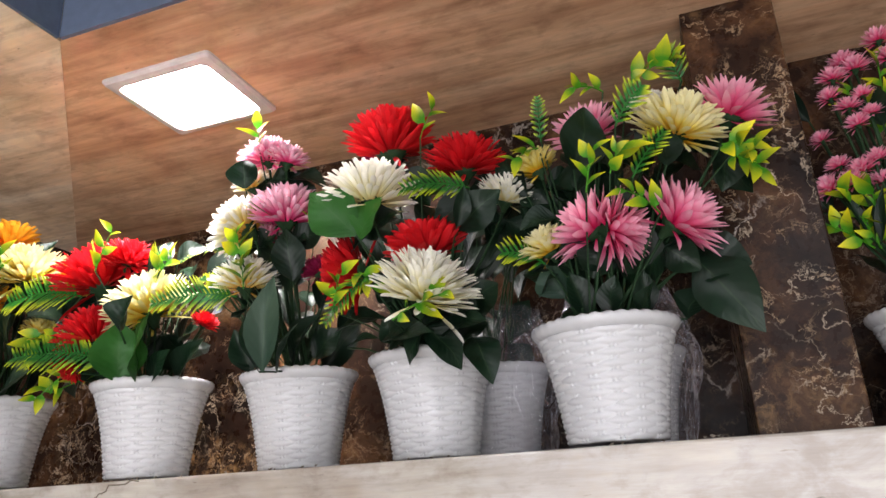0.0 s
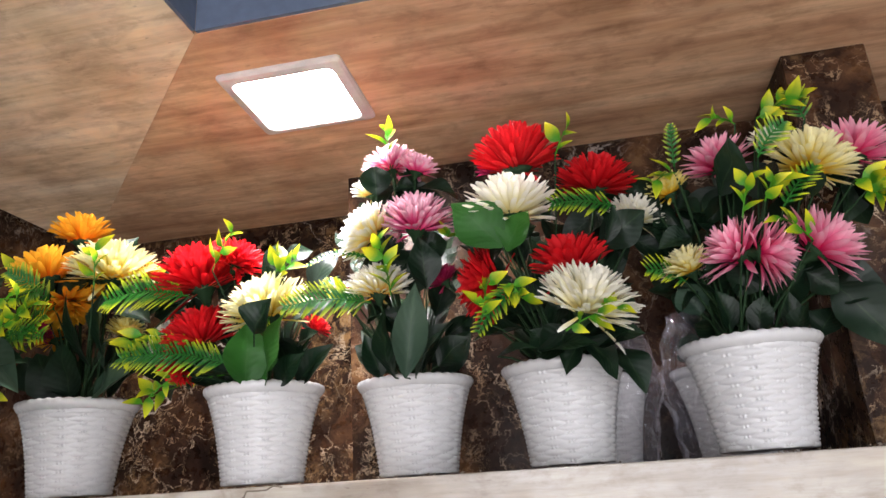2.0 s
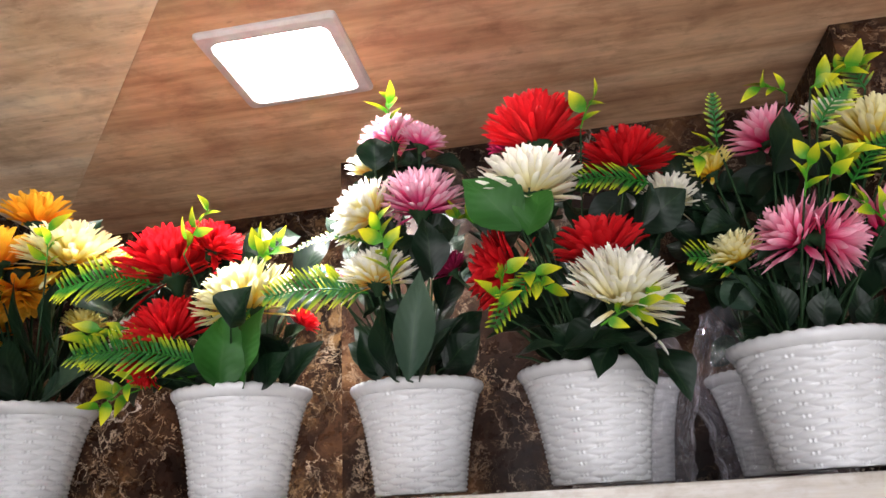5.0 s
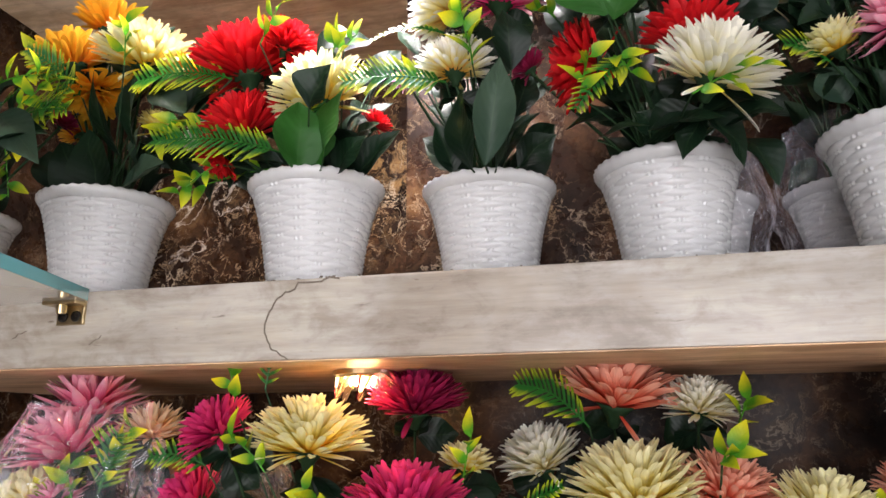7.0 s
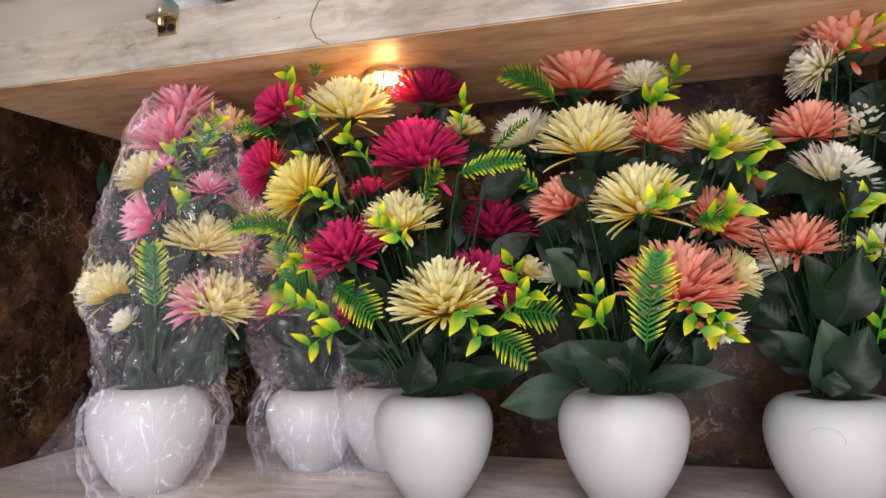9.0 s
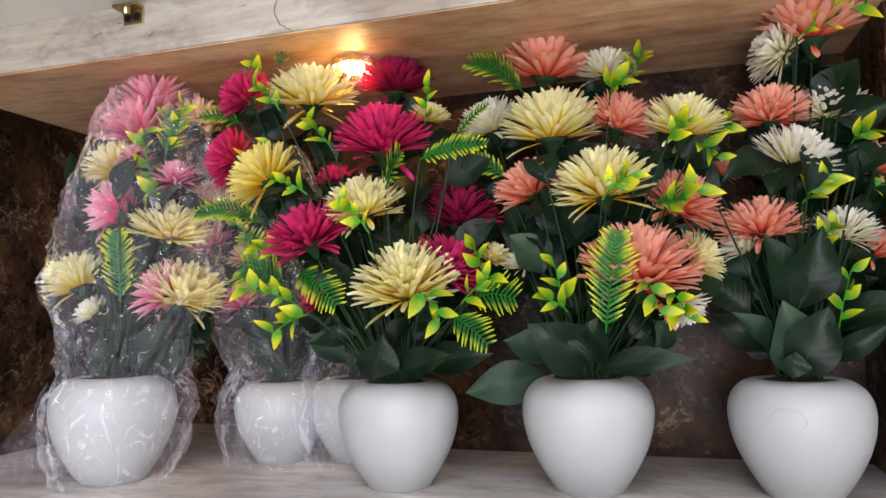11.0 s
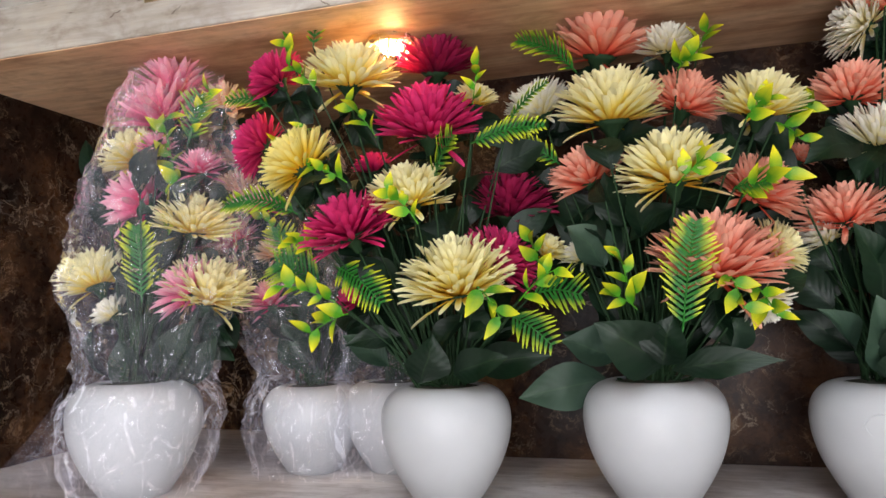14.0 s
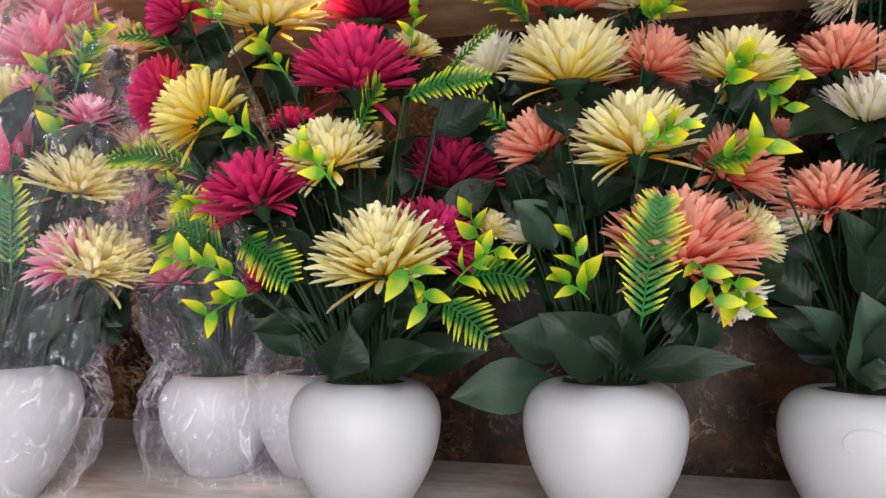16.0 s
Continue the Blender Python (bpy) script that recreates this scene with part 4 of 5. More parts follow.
SALMON_BOUQUET_SPRIGS = [
    (-0.302, 0.84, -0.054, -0.313, 0.83, 0.001, 5),
    (-0.296, 0.83, -0.064, -0.324, 0.82, -0.047, 4),
    (-0.197, 0.8, -0.025, -0.184, 0.79, -0.066, 5),
    (-0.246, 0.8, 0.074, -0.208, 0.8, 0.104, 6),
    (-0.164, 0.84, 0.152, -0.141, 0.83, 0.171, 6),
    (-0.234, 0.87, 0.228, -0.224, 0.86, 0.238, 5),
    (-0.11, 0.9, 0.165, -0.084, 0.9, 0.176, 7),
    (-0.208, 0.93, 0.258, -0.193, 0.92, 0.291, 5),
    (-0.175, 0.82, 0.060, -0.135, 0.81, 0.082, 6),
    (-0.170, 0.81, -0.040, -0.150, 0.80, -0.075, 5),
    (-0.130, 0.86, 0.150, -0.105, 0.85, 0.125, 5),
]
PEACH_BOUQUET_FLOWERS = [
    ("salmon", 0.028, 0.932, 0.328, 0.066, 0, 0.18),
    ("ivory", -0.027, 0.937, 0.293, 0.045, -60, 0.18),
    ("salmon", -0.028, 0.938, 0.216, 0.049, 0, 0.06),
    ("ivory", 0.052, 0.969, 0.22, 0.051, 5, 0.12),
    ("ivory", 0.004, 0.92, 0.149, 0.053, 25, 0.12),
    ("salmon", 0.107, 0.944, 0.127, 0.037, 30, 0.15),
    ("salmon", -0.05, 0.92, 0.061, 0.053, 0, 0.06),
    ("ivory", 0.051, 0.935, 0.048, 0.041, 4, 0.06),
    ("salmon", 0.099, 0.974, 0.022, 0.038, 20, 0.18),
    ("ivory", -0.078, 0.933, 0.026, 0.034, -40, 0.12),
]
PEACH_BOUQUET_LEAVES = [
    (-0.023, 0.89, -0.065, -0.054, 0.87, 0.03, 0.053),
    (-0.015, 0.9, -0.065, 0.015, 0.88, 0.042, 0.06),
    (-0.026, 0.88, -0.149, -0.039, 0.86, -0.053, 0.066),
    (-0.027, 0.87, -0.148, 0.012, 0.86, -0.062, 0.058),
    (-0.035, 0.85, -0.147, -0.03, 0.85, -0.115, 0.032),
    (0.018, 0.93, -0.1, 0.132, 0.91, -0.059, 0.052),
    (0.023, 0.93, -0.131, 0.091, 0.9, -0.083, 0.029),
    (-0.055, 0.9, -0.12, -0.096, 0.88, -0.066, 0.038),
    (-0.028, 0.91, 0.127, -0.097, 0.89, 0.106, 0.055),
    (-0.006, 0.91, 0.126, -0.039, 0.89, 0.078, 0.046),
    (0.039, 0.94, 0.193, 0.078, 0.92, 0.256, 0.059),
    (0.053, 0.94, 0.183, 0.116, 0.92, 0.195, 0.046),
    (0.024, 0.93, 0.103, 0.075, 0.91, 0.142, 0.046),
    (0.059, 0.92, 0.098, 0.067, 0.91, 0.135, 0.046),
]
PEACH_BOUQUET_FERNS = [
]
PEACH_BOUQUET_SPRIGS = [
    (0.004, 0.9, 0.286, 0.084, 0.89, 0.315, 7),
    (-0.004, 0.89, 0.067, 0.022, 0.88, 0.094, 7),
    (0.014, 0.89, 0.013, 0.028, 0.88, 0.034, 5),
    (0.029, 0.9, -0.092, 0.048, 0.9, -0.018, 6),
    (0.063, 0.92, 0.145, 0.083, 0.91, 0.157, 6),
    (0.085, 0.95, 0.086, 0.112, 0.94, 0.09, 5),
]
WRAPPED_PINK_BOUQUET_FLOWERS = [
    ("pink", -0.974, 0.879, 0.318, 0.062, 0, 0.12),
    ("pink", -0.993, 0.86, 0.271, 0.067, -20, 0.18),
    ("peach", -0.892, 0.893, 0.281, 0.043),
    ("cream", -1.025, 0.845, 0.2, 0.048, -30, 0.12),
    ("pink", -0.966, 0.829, 0.2, 0.03),
    ("pink", -0.899, 0.842, 0.171, 0.038),
    ("pink", -1.007, 0.827, 0.12, 0.054, -60, 0.12),
    ("cream", -0.902, 0.838, 0.095, 0.059, 15, 0.09),
    ("cream", -1.065, 0.817, 0.018, 0.056, -20, 0.09),
    ("pink", -0.926, 0.836, -0.006, 0.052, -45, 0.15),
    ("cream", -0.884, 0.849, -0.006, 0.063, 22, 0.12),
    ("ivory", -1.031, 0.809, -0.043, 0.028),
]
WRAPPED_PINK_BOUQUET_LEAVES = [
    (-1.055, 0.84, -0.144, -1.064, 0.82, -0.059, 0.05),
    (-0.968, 0.83, -0.159, -0.98, 0.82, -0.044, 0.058),
    (-0.956, 0.84, -0.152, -0.897, 0.83, -0.055, 0.057),
    (-0.989, 0.82, -0.158, -1.002, 0.8, -0.084, 0.049),
    (-0.944, 0.85, -0.153, -0.871, 0.84, -0.088, 0.045),
    (-0.988, 0.87, 0.007, -1.001, 0.86, 0.164, 0.052),
]
WRAPPED_PINK_BOUQUET_FERNS = [
    (-0.972, 0.81, -0.036, -0.974, 0.8, 0.069, 0.049),
    (-0.917, 0.84, 0.196, -0.891, 0.83, 0.259, 0.05),
    (-0.958, 0.83, -0.029, -0.961, 0.82, 0.037, 0.033),
]
WRAPPED_PINK_BOUQUET_SPRIGS = [
    (-0.988, 0.83, 0.166, -0.942, 0.82, 0.228, 6),
    (-0.93, 0.83, 0.128, -0.942, 0.82, 0.211, 7),
    (-0.917, 0.84, 0.205, -0.879, 0.84, 0.269, 7),
    (-0.949, 0.83, 0.054, -0.923, 0.82, 0.134, 7),
]
WRAPPED_ROSE_BOUQUET_FLOWERS = [
    ("pink", -0.865, 0.966, -0.022, 0.043),
    ("pink", -0.934, 0.976, 0.082, 0.042),
    ("peach", -0.865, 0.982, 0.051, 0.032),
    ("peach", -0.927, 0.997, 0.226, 0.046),
    ("pink", -0.88, 0.974, 0.132, 0.037),
    ("peach", -0.942, 0.998, 0.164, 0.048),
    ("pink", -0.825, 1.004, 0.062, 0.037),
    ("peach", -0.968, 1.015, 0.273, 0.039),
]
WRAPPED_ROSE_BOUQUET_LEAVES = [
    (-0.796, 0.98, -0.149, -0.834, 0.96, -0.067, 0.054),
    (-0.782, 0.97, -0.148, -0.771, 0.95, -0.068, 0.052),
    (-0.777, 0.98, -0.149, -0.733, 0.97, -0.07, 0.053),
    (-0.815, 0.98, -0.104, -0.874, 0.96, -0.057, 0.054),
    (-0.794, 1, -0.069, -0.829, 0.99, 0.014, 0.055),
]
WRAPPED_ROSE_BOUQUET_FERNS = [
    (-0.819, 0.97, 0.004, -0.843, 0.96, 0.077, 0.045),
]
WRAPPED_ROSE_BOUQUET_SPRIGS = [
    (-0.833, 0.96, 0.05, -0.873, 0.96, 0.107, 6),
]
ORANGE_BOUQUET_FLOWERS = [
    ("orange", -0.984, 0.847, 0.83, 0.046, 0, 0.12),
    ("orange", -1.022, 0.819, 0.763, 0.051, -20, 0.18),
    ("cream", -0.898, 0.818, 0.762, 0.063, 10, 0.21),
    ("orange", -0.962, 0.815, 0.683, 0.039, 150, 0.18),
    ("orange", -0.862, 0.859, 0.748, 0.024),
    ("orange", -1.012, 0.839, 0.657, 0.024),
    ("yellow", -0.891, 0.85, 0.661, 0.028),
    ("orange", -0.947, 0.849, 0.72, 0.024),
]
ORANGE_BOUQUET_LEAVES = [
    (-0.963, 0.82, 0.556, -0.996, 0.8, 0.624, 0.057),
    (-0.938, 0.81, 0.553, -0.946, 0.79, 0.629, 0.059),
    (-0.912, 0.82, 0.553, -0.843, 0.8, 0.581, 0.051),
    (-0.906, 0.8, 0.593, -0.942, 0.78, 0.711, 0.032),
    (-0.895, 0.81, 0.609, -0.881, 0.8, 0.723, 0.038),
    (-0.89, 0.82, 0.581, -0.89, 0.81, 0.64, 0.038),
    (-1.026, 0.84, 0.571, -1.04, 0.83, 0.626, 0.047),
]
ORANGE_BOUQUET_FERNS = [
    (-0.97, 0.8, 0.676, -1.034, 0.77, 0.738, 0.037),
    (-0.76, 0.8, 0.678, -0.874, 0.78, 0.68, 0.059),
]
ORANGE_BOUQUET_SPRIGS = [
    (-0.89, 0.77, 0.698, -0.887, 0.76, 0.75, 6),
    (-0.825, 0.8, 0.631, -0.851, 0.8, 0.611, 5),
    (-1.026, 0.81, 0.725, -1.06, 0.8, 0.76, 5),
]
RED_BOUQUET_FLOWERS = [
    ("red", -0.764, 0.825, 0.734, 0.067, -10, 0.24),
    ("red", -0.693, 0.82, 0.744, 0.04, 30, 0.21),
    ("cream", -0.656, 0.807, 0.669, 0.06, -18, 0.24),
    ("red", -0.758, 0.819, 0.641, 0.052, -15, 0.21),
    ("red", -0.782, 0.811, 0.572, 0.029, -150, 0.18),
    ("red", -0.594, 0.868, 0.637, 0.021),
    ("ivory", -0.839, 0.86, 0.642, 0.027),
    ("yellow", -0.832, 0.879, 0.726, 0.025),
]
RED_BOUQUET_LEAVES = [
    (-0.661, 0.78, 0.543, -0.657, 0.77, 0.625, 0.064),
    (-0.632, 0.78, 0.541, -0.598, 0.76, 0.632, 0.076),
    (-0.635, 0.75, 0.602, -0.605, 0.735, 0.645, 0.046),
    (-0.626, 0.8, 0.543, -0.579, 0.78, 0.577, 0.037),
    (-0.609, 0.83, 0.546, -0.55, 0.81, 0.594, 0.035),
    (-0.691, 0.81, 0.564, -0.746, 0.79, 0.57, 0.031),
    (-0.618, 0.85, 0.601, -0.584, 0.84, 0.618, 0.036),
    (-0.628, 0.83, 0.681, -0.656, 0.82, 0.72, 0.03),
]
RED_BOUQUET_FERNS = [
    (-0.691, 0.8, 0.576, -0.836, 0.77, 0.593, 0.051),
    (-0.637, 0.8, 0.636, -0.66, 0.79, 0.586, 0.021),
]
RED_BOUQUET_SPRIGS = [
    (-0.709, 0.77, 0.701, -0.676, 0.76, 0.751, 7),
    (-0.63, 0.8, 0.68, -0.596, 0.79, 0.71, 5),
    (-0.631, 0.8, 0.695, -0.62, 0.8, 0.717, 5),
    (-0.771, 0.8, 0.568, -0.814, 0.79, 0.531, 6),
    (-0.792, 0.8, 0.628, -0.824, 0.78, 0.605, 6),
    (-0.717, 0.83, 0.569, -0.821, 0.82, 0.546, 6),
]
WHITE_PINK_BOUQUET_FLOWERS = [
    ("blush", -0.466, 0.813, 0.856, 0.036, -10, 0.15),
    ("blush", -0.421, 0.806, 0.836, 0.029, 20, 0.15),
    ("blush", -0.431, 0.814, 0.769, 0.052, 4, 0.18),
    ("whiteyellow", -0.506, 0.807, 0.752, 0.047, -45, 0.15),
    ("whiteyellow", -0.484, 0.801, 0.675, 0.043, 0, 0.12),
    ("whiteyellow", -0.502, 0.831, 0.823, 0.028),
    ("pink", -0.556, 0.846, 0.679, 0.017),
    ("pink", -0.475, 0.838, 0.741, 0.022),
]
WHITE_PINK_BOUQUET_LEAVES = [
    (-0.496, 0.84, 0.546, -0.511, 0.82, 0.607, 0.035),
    (-0.47, 0.82, 0.541, -0.476, 0.8, 0.634, 0.044),
    (-0.452, 0.8, 0.537, -0.431, 0.79, 0.662, 0.041),
    (-0.443, 0.82, 0.539, -0.402, 0.8, 0.592, 0.036),
    (-0.484, 0.85, 0.554, -0.531, 0.84, 0.595, 0.043),
    (-0.443, 0.86, 0.553, -0.395, 0.85, 0.618, 0.042),
    (-0.48, 0.79, 0.788, -0.48, 0.785, 0.83, 0.04),
    (-0.423, 0.82, 0.656, -0.429, 0.81, 0.728, 0.042),
    (-0.425, 0.88, 0.562, -0.379, 0.88, 0.601, 0.043),
]
WHITE_PINK_BOUQUET_FERNS = [
    (-0.494, 0.8, 0.64, -0.602, 0.77, 0.639, 0.044),
    (-0.539, 0.82, 0.676, -0.57, 0.82, 0.679, 0.018),
    (-0.496, 0.8, 0.702, -0.578, 0.79, 0.699, 0.014),
]
WHITE_PINK_BOUQUET_SPRIGS = [
    (-0.46, 0.79, 0.842, -0.461, 0.785, 0.88, 5),
    (-0.463, 0.765, 0.672, -0.471, 0.76, 0.71, 6),
    (-0.456, 0.76, 0.635, -0.461, 0.76, 0.67, 6),
    (-0.532, 0.82, 0.638, -0.539, 0.82, 0.661, 5),
]
RED_CREAM_BOUQUET_FLOWERS = [
    ("red", -0.289, 0.848, 0.858, 0.062, 0, 0.18),
    ("red", -0.18, 0.849, 0.807, 0.052, 10, 0.21),
    ("ivory", -0.301, 0.806, 0.771, 0.058, 0, 0.06),
    ("red", -0.233, 0.809, 0.682, 0.052, -8, 0.21),
    ("red", -0.358, 0.829, 0.659, 0.052, -85, 0.24),
    ("ivory", -0.208, 0.757, 0.618, 0.059, 25, 0.33),
    ("ivory", -0.134, 0.864, 0.75, 0.037),
    ("plum", -0.411, 0.859, 0.685, 0.024),
    ("plum", -0.331, 0.889, 0.856, 0.024),
]
RED_CREAM_BOUQUET_LEAVES = [
    (-0.314, 0.79, 0.691, -0.375, 0.78, 0.761, 0.062),
    (-0.308, 0.79, 0.684, -0.276, 0.79, 0.737, 0.047),
    (-0.282, 0.79, 0.554, -0.21, 0.77, 0.553, 0.039),
    (-0.269, 0.82, 0.558, -0.292, 0.81, 0.585, 0.039),
    (-0.214, 0.8, 0.556, -0.154, 0.79, 0.567, 0.049),
    (-0.187, 0.84, 0.555, -0.161, 0.82, 0.499, 0.04),
    (-0.299, 0.84, 0.592, -0.367, 0.83, 0.582, 0.041),
    (-0.19, 0.82, 0.687, -0.13, 0.81, 0.726, 0.046),
    (-0.185, 0.8, 0.683, -0.17, 0.79, 0.73, 0.02),
    (-0.323, 0.86, 0.643, -0.268, 0.85, 0.634, 0.048),
    (-0.2, 0.86, 0.588, -0.156, 0.86, 0.625, 0.054),
    (-0.333, 0.8, 0.553, -0.281, 0.78, 0.558, 0.019),
]
RED_CREAM_BOUQUET_FERNS = [
    (-0.166, 0.8, 0.73, -0.242, 0.78, 0.737, 0.041),
    (-0.292, 0.8, 0.643, -0.351, 0.78, 0.583, 0.032),
]
RED_CREAM_BOUQUET_SPRIGS = [
    (-0.245, 0.735, 0.563, -0.184, 0.73, 0.583, 6),
    (-0.234, 0.82, 0.822, -0.215, 0.82, 0.86, 4),
    (-0.348, 0.79, 0.598, -0.337, 0.79, 0.645, 6),
    (-0.311, 0.79, 0.642, -0.294, 0.79, 0.62, 5),
    (-0.371, 0.83, 0.721, -0.391, 0.82, 0.727, 4),
]
ROSE_PINK_BOUQUET_FLOWERS = [
    ("pink", -0.026, 0.846, 0.807, 0.044, -10, 0.12),
    ("cream", 0.09, 0.819, 0.781, 0.051, 28, 0.21),
    ("pink", 0.149, 0.838, 0.797, 0.049, 25, 0.18),
    ("pink", -0.043, 0.808, 0.669, 0.048, -42, 0.18),
    ("pink", 0.017, 0.797, 0.643, 0.045, 100, 0.18),
    ("pink", 0.08, 0.809, 0.661, 0.05, 55, 0.21),
    ("cream", -0.09, 0.833, 0.66, 0.034),
    ("yellow", -0.095, 0.852, 0.773, 0.031),
    ("ivory", 0.057, 0.871, 0.832, 0.03),
]
ROSE_PINK_BOUQUET_LEAVES = [
    (-0.039, 0.8, 0.727, -0.017, 0.79, 0.802, 0.058),
    (0.062, 0.79, 0.707, 0.064, 0.78, 0.752, 0.039),
    (0.077, 0.84, 0.611, 0.131, 0.83, 0.524, 0.059),
    (0.074, 0.85, 0.614, 0.131, 0.83, 0.595, 0.057),
    (0.013, 0.8, 0.543, 0.031, 0.79, 0.583, 0.028),
    (-0.051, 0.83, 0.563, -0.062, 0.82, 0.616, 0.03),
    (-0.023, 0.82, 0.557, -0.01, 0.81, 0.6, 0.029),
    (0.015, 0.83, 0.555, 0.02, 0.82, 0.606, 0.026),
    (-0.074, 0.85, 0.692, -0.117, 0.84, 0.68, 0.035),
    (-0.076, 0.86, 0.593, -0.095, 0.86, 0.638, 0.042),
    (0.057, 0.86, 0.55, 0.083, 0.86, 0.588, 0.04),
]
ROSE_PINK_BOUQUET_FERNS = [
    (0.025, 0.78, 0.695, 0.064, 0.77, 0.736, 0.032),
    (-0.08, 0.84, 0.791, -0.077, 0.83, 0.847, 0.018),
    (-0.091, 0.84, 0.632, -0.136, 0.82, 0.647, 0.041),
    (0.014, 0.8, 0.771, 0.049, 0.79, 0.809, 0.034),
    (0.096, 0.85, 0.838, 0.081, 0.84, 0.876, 0.033),
]
ROSE_PINK_BOUQUET_SPRIGS = [
    (-0.025, 0.77, 0.684, -0.012, 0.76, 0.727, 6),
    (0.003, 0.77, 0.701, 0.018, 0.76, 0.722, 6),
    (0.004, 0.83, 0.836, -0.027, 0.82, 0.844, 5),
    (0.034, 0.84, 0.844, 0.09, 0.83, 0.86, 9),
    (0.129, 0.81, 0.712, 0.156, 0.8, 0.689, 8),
    (0.124, 0.82, 0.732, 0.154, 0.81, 0.715, 7),
    (0.048, 0.78, 0.65, 0.017, 0.77, 0.678, 5),
    (-0.082, 0.83, 0.778, -0.113, 0.82, 0.763, 6),
]
LEAFY_BOUQUET_FLOWERS = [
    ("plum", -0.999, 0.807, 0.655, 0.019),
]
LEAFY_BOUQUET_LEAVES = [
    (-1.012, 0.73, 0.575, -0.93, 0.71, 0.593, 0.047),
    (-1.087, 0.78, 0.62, -1.053, 0.77, 0.676, 0.061),
    (-1.128, 0.8, 0.596, -1.171, 0.8, 0.663, 0.063),
    (-1.011, 0.72, 0.623, -0.927, 0.7, 0.555, 0.045),
]
LEAFY_BOUQUET_FERNS = [
    (-1.01, 0.76, 0.609, -0.938, 0.74, 0.657, 0.057),
    (-1.033, 0.75, 0.624, -0.929, 0.73, 0.625, 0.042),
    (-1.068, 0.77, 0.662, -0.961, 0.75, 0.692, 0.044),
]
LEAFY_BOUQUET_SPRIGS = [
    (-1.027, 0.75, 0.638, -0.958, 0.74, 0.674, 8),
    (-1.064, 0.76, 0.69, -0.994, 0.75, 0.688, 7),
    (-1.061, 0.78, 0.617, -1.053, 0.79, 0.549, 6),
    (-1.005, 0.78, 0.67, -1.051, 0.78, 0.612, 6),
]
PINK_CLUSTER_FLOWERS = [
    ("pink", 0.302, 0.978, 0.893, 0.02),
    ("pink", 0.279, 0.957, 0.862, 0.018),
    ("pink", 0.31, 0.968, 0.877, 0.02),
    ("pink", 0.27, 0.956, 0.835, 0.016),
    ("pink", 0.286, 0.946, 0.813, 0.016),
    ("pink", 0.304, 0.945, 0.824, 0.014),
    ("pink", 0.29, 0.946, 0.788, 0.016),
    ("pink", 0.346, 0.978, 0.915, 0.02),
    ("pink", 0.349, 0.967, 0.882, 0.018),
    ("pink", 0.255, 0.986, 0.792, 0.015),
    ("pink", 0.308, 0.945, 0.799, 0.014),
    ("pink", 0.26, 0.956, 0.742, 0.016),
    ("pink", 0.281, 0.947, 0.73, 0.019),
    ("pink", 0.243, 0.958, 0.716, 0.021),
    ("pink", 0.266, 0.947, 0.714, 0.019),
    ("pink", 0.301, 0.946, 0.74, 0.017),
    ("pink", 0.303, 0.956, 0.714, 0.017),
    ("pink", 0.232, 0.976, 0.714, 0.016),
]
PINK_CLUSTER_LEAVES = [
    (0.273, 0.95, 0.638, 0.25, 0.94, 0.703, 0.012),
    (0.278, 0.95, 0.63, 0.273, 0.94, 0.699, 0.012),
    (0.281, 0.94, 0.626, 0.295, 0.93, 0.697, 0.012),
    (0.274, 0.96, 0.633, 0.222, 0.95, 0.683, 0.014),
]
PINK_CLUSTER_FERNS = [
]
PINK_CLUSTER_SPRIGS = [
    (0.282, 0.95, 0.622, 0.254, 0.94, 0.695, 9),
    (0.278, 0.96, 0.626, 0.219, 0.95, 0.669, 9),
    (0.289, 0.95, 0.628, 0.285, 0.94, 0.696, 8),
    (0.317, 0.97, 0.763, 0.293, 0.96, 0.835, 8),
    (0.33, 0.97, 0.767, 0.334, 0.96, 0.874, 8),
]
BRIGHT_BOUQUET_FLOWERS = [
    ("orange", 0.192, 0.807, -0.015, 0.019),
    ("red", 0.227, 0.834, 0.09, 0.037),
    ("yellow", 0.225, 0.815, 0.007, 0.039),
    ("red", 0.261, 0.844, 0.172, 0.037),
]
BRIGHT_BOUQUET_LEAVES = [
    (0.186, 0.8, -0.12, 0.136, 0.79, -0.103, 0.029),
    (0.197, 0.82, -0.134, 0.22, 0.82, -0.071, 0.045),
    (0.193, 0.83, -0.083, 0.157, 0.82, -0.055, 0.027),
]
BRIGHT_BOUQUET_FERNS = [
    (0.181, 0.8, -0.044, 0.091, 0.79, 0.006, 0.028),
]
BRIGHT_BOUQUET_SPRIGS = [
    (0.193, 0.79, 0.006, 0.151, 0.78, 0.014, 5),
    (0.206, 0.8, 0.052, 0.173, 0.8, 0.068, 5),
    (0.224, 0.8, 0.183, 0.178, 0.79, 0.196, 4),
    (0.19, 0.79, -0.032, 0.15, 0.79, -0.03, 4),
]

# ---- lower shelf: vases ----
bouquet("magenta_bouquet", (-0.545, 0.87, Z_LOW), "vase", (MAGENTA_BOUQUET_FLOWERS, MAGENTA_BOUQUET_LEAVES, MAGENTA_BOUQUET_FERNS, MAGENTA_BOUQUET_SPRIGS), "white apple-shaped vase of magenta and cream artificial chrysanthemums", 11, 0.97, 62, 0.09, 20)
bouquet("salmon_bouquet", (-0.283, 0.90, Z_LOW), "vase", (SALMON_BOUQUET_FLOWERS, SALMON_BOUQUET_LEAVES, SALMON_BOUQUET_FERNS, SALMON_BOUQUET_SPRIGS), "white apple-shaped vase of salmon and cream artificial chrysanthemums", 12, 1.0, 54, 0.09, 70)
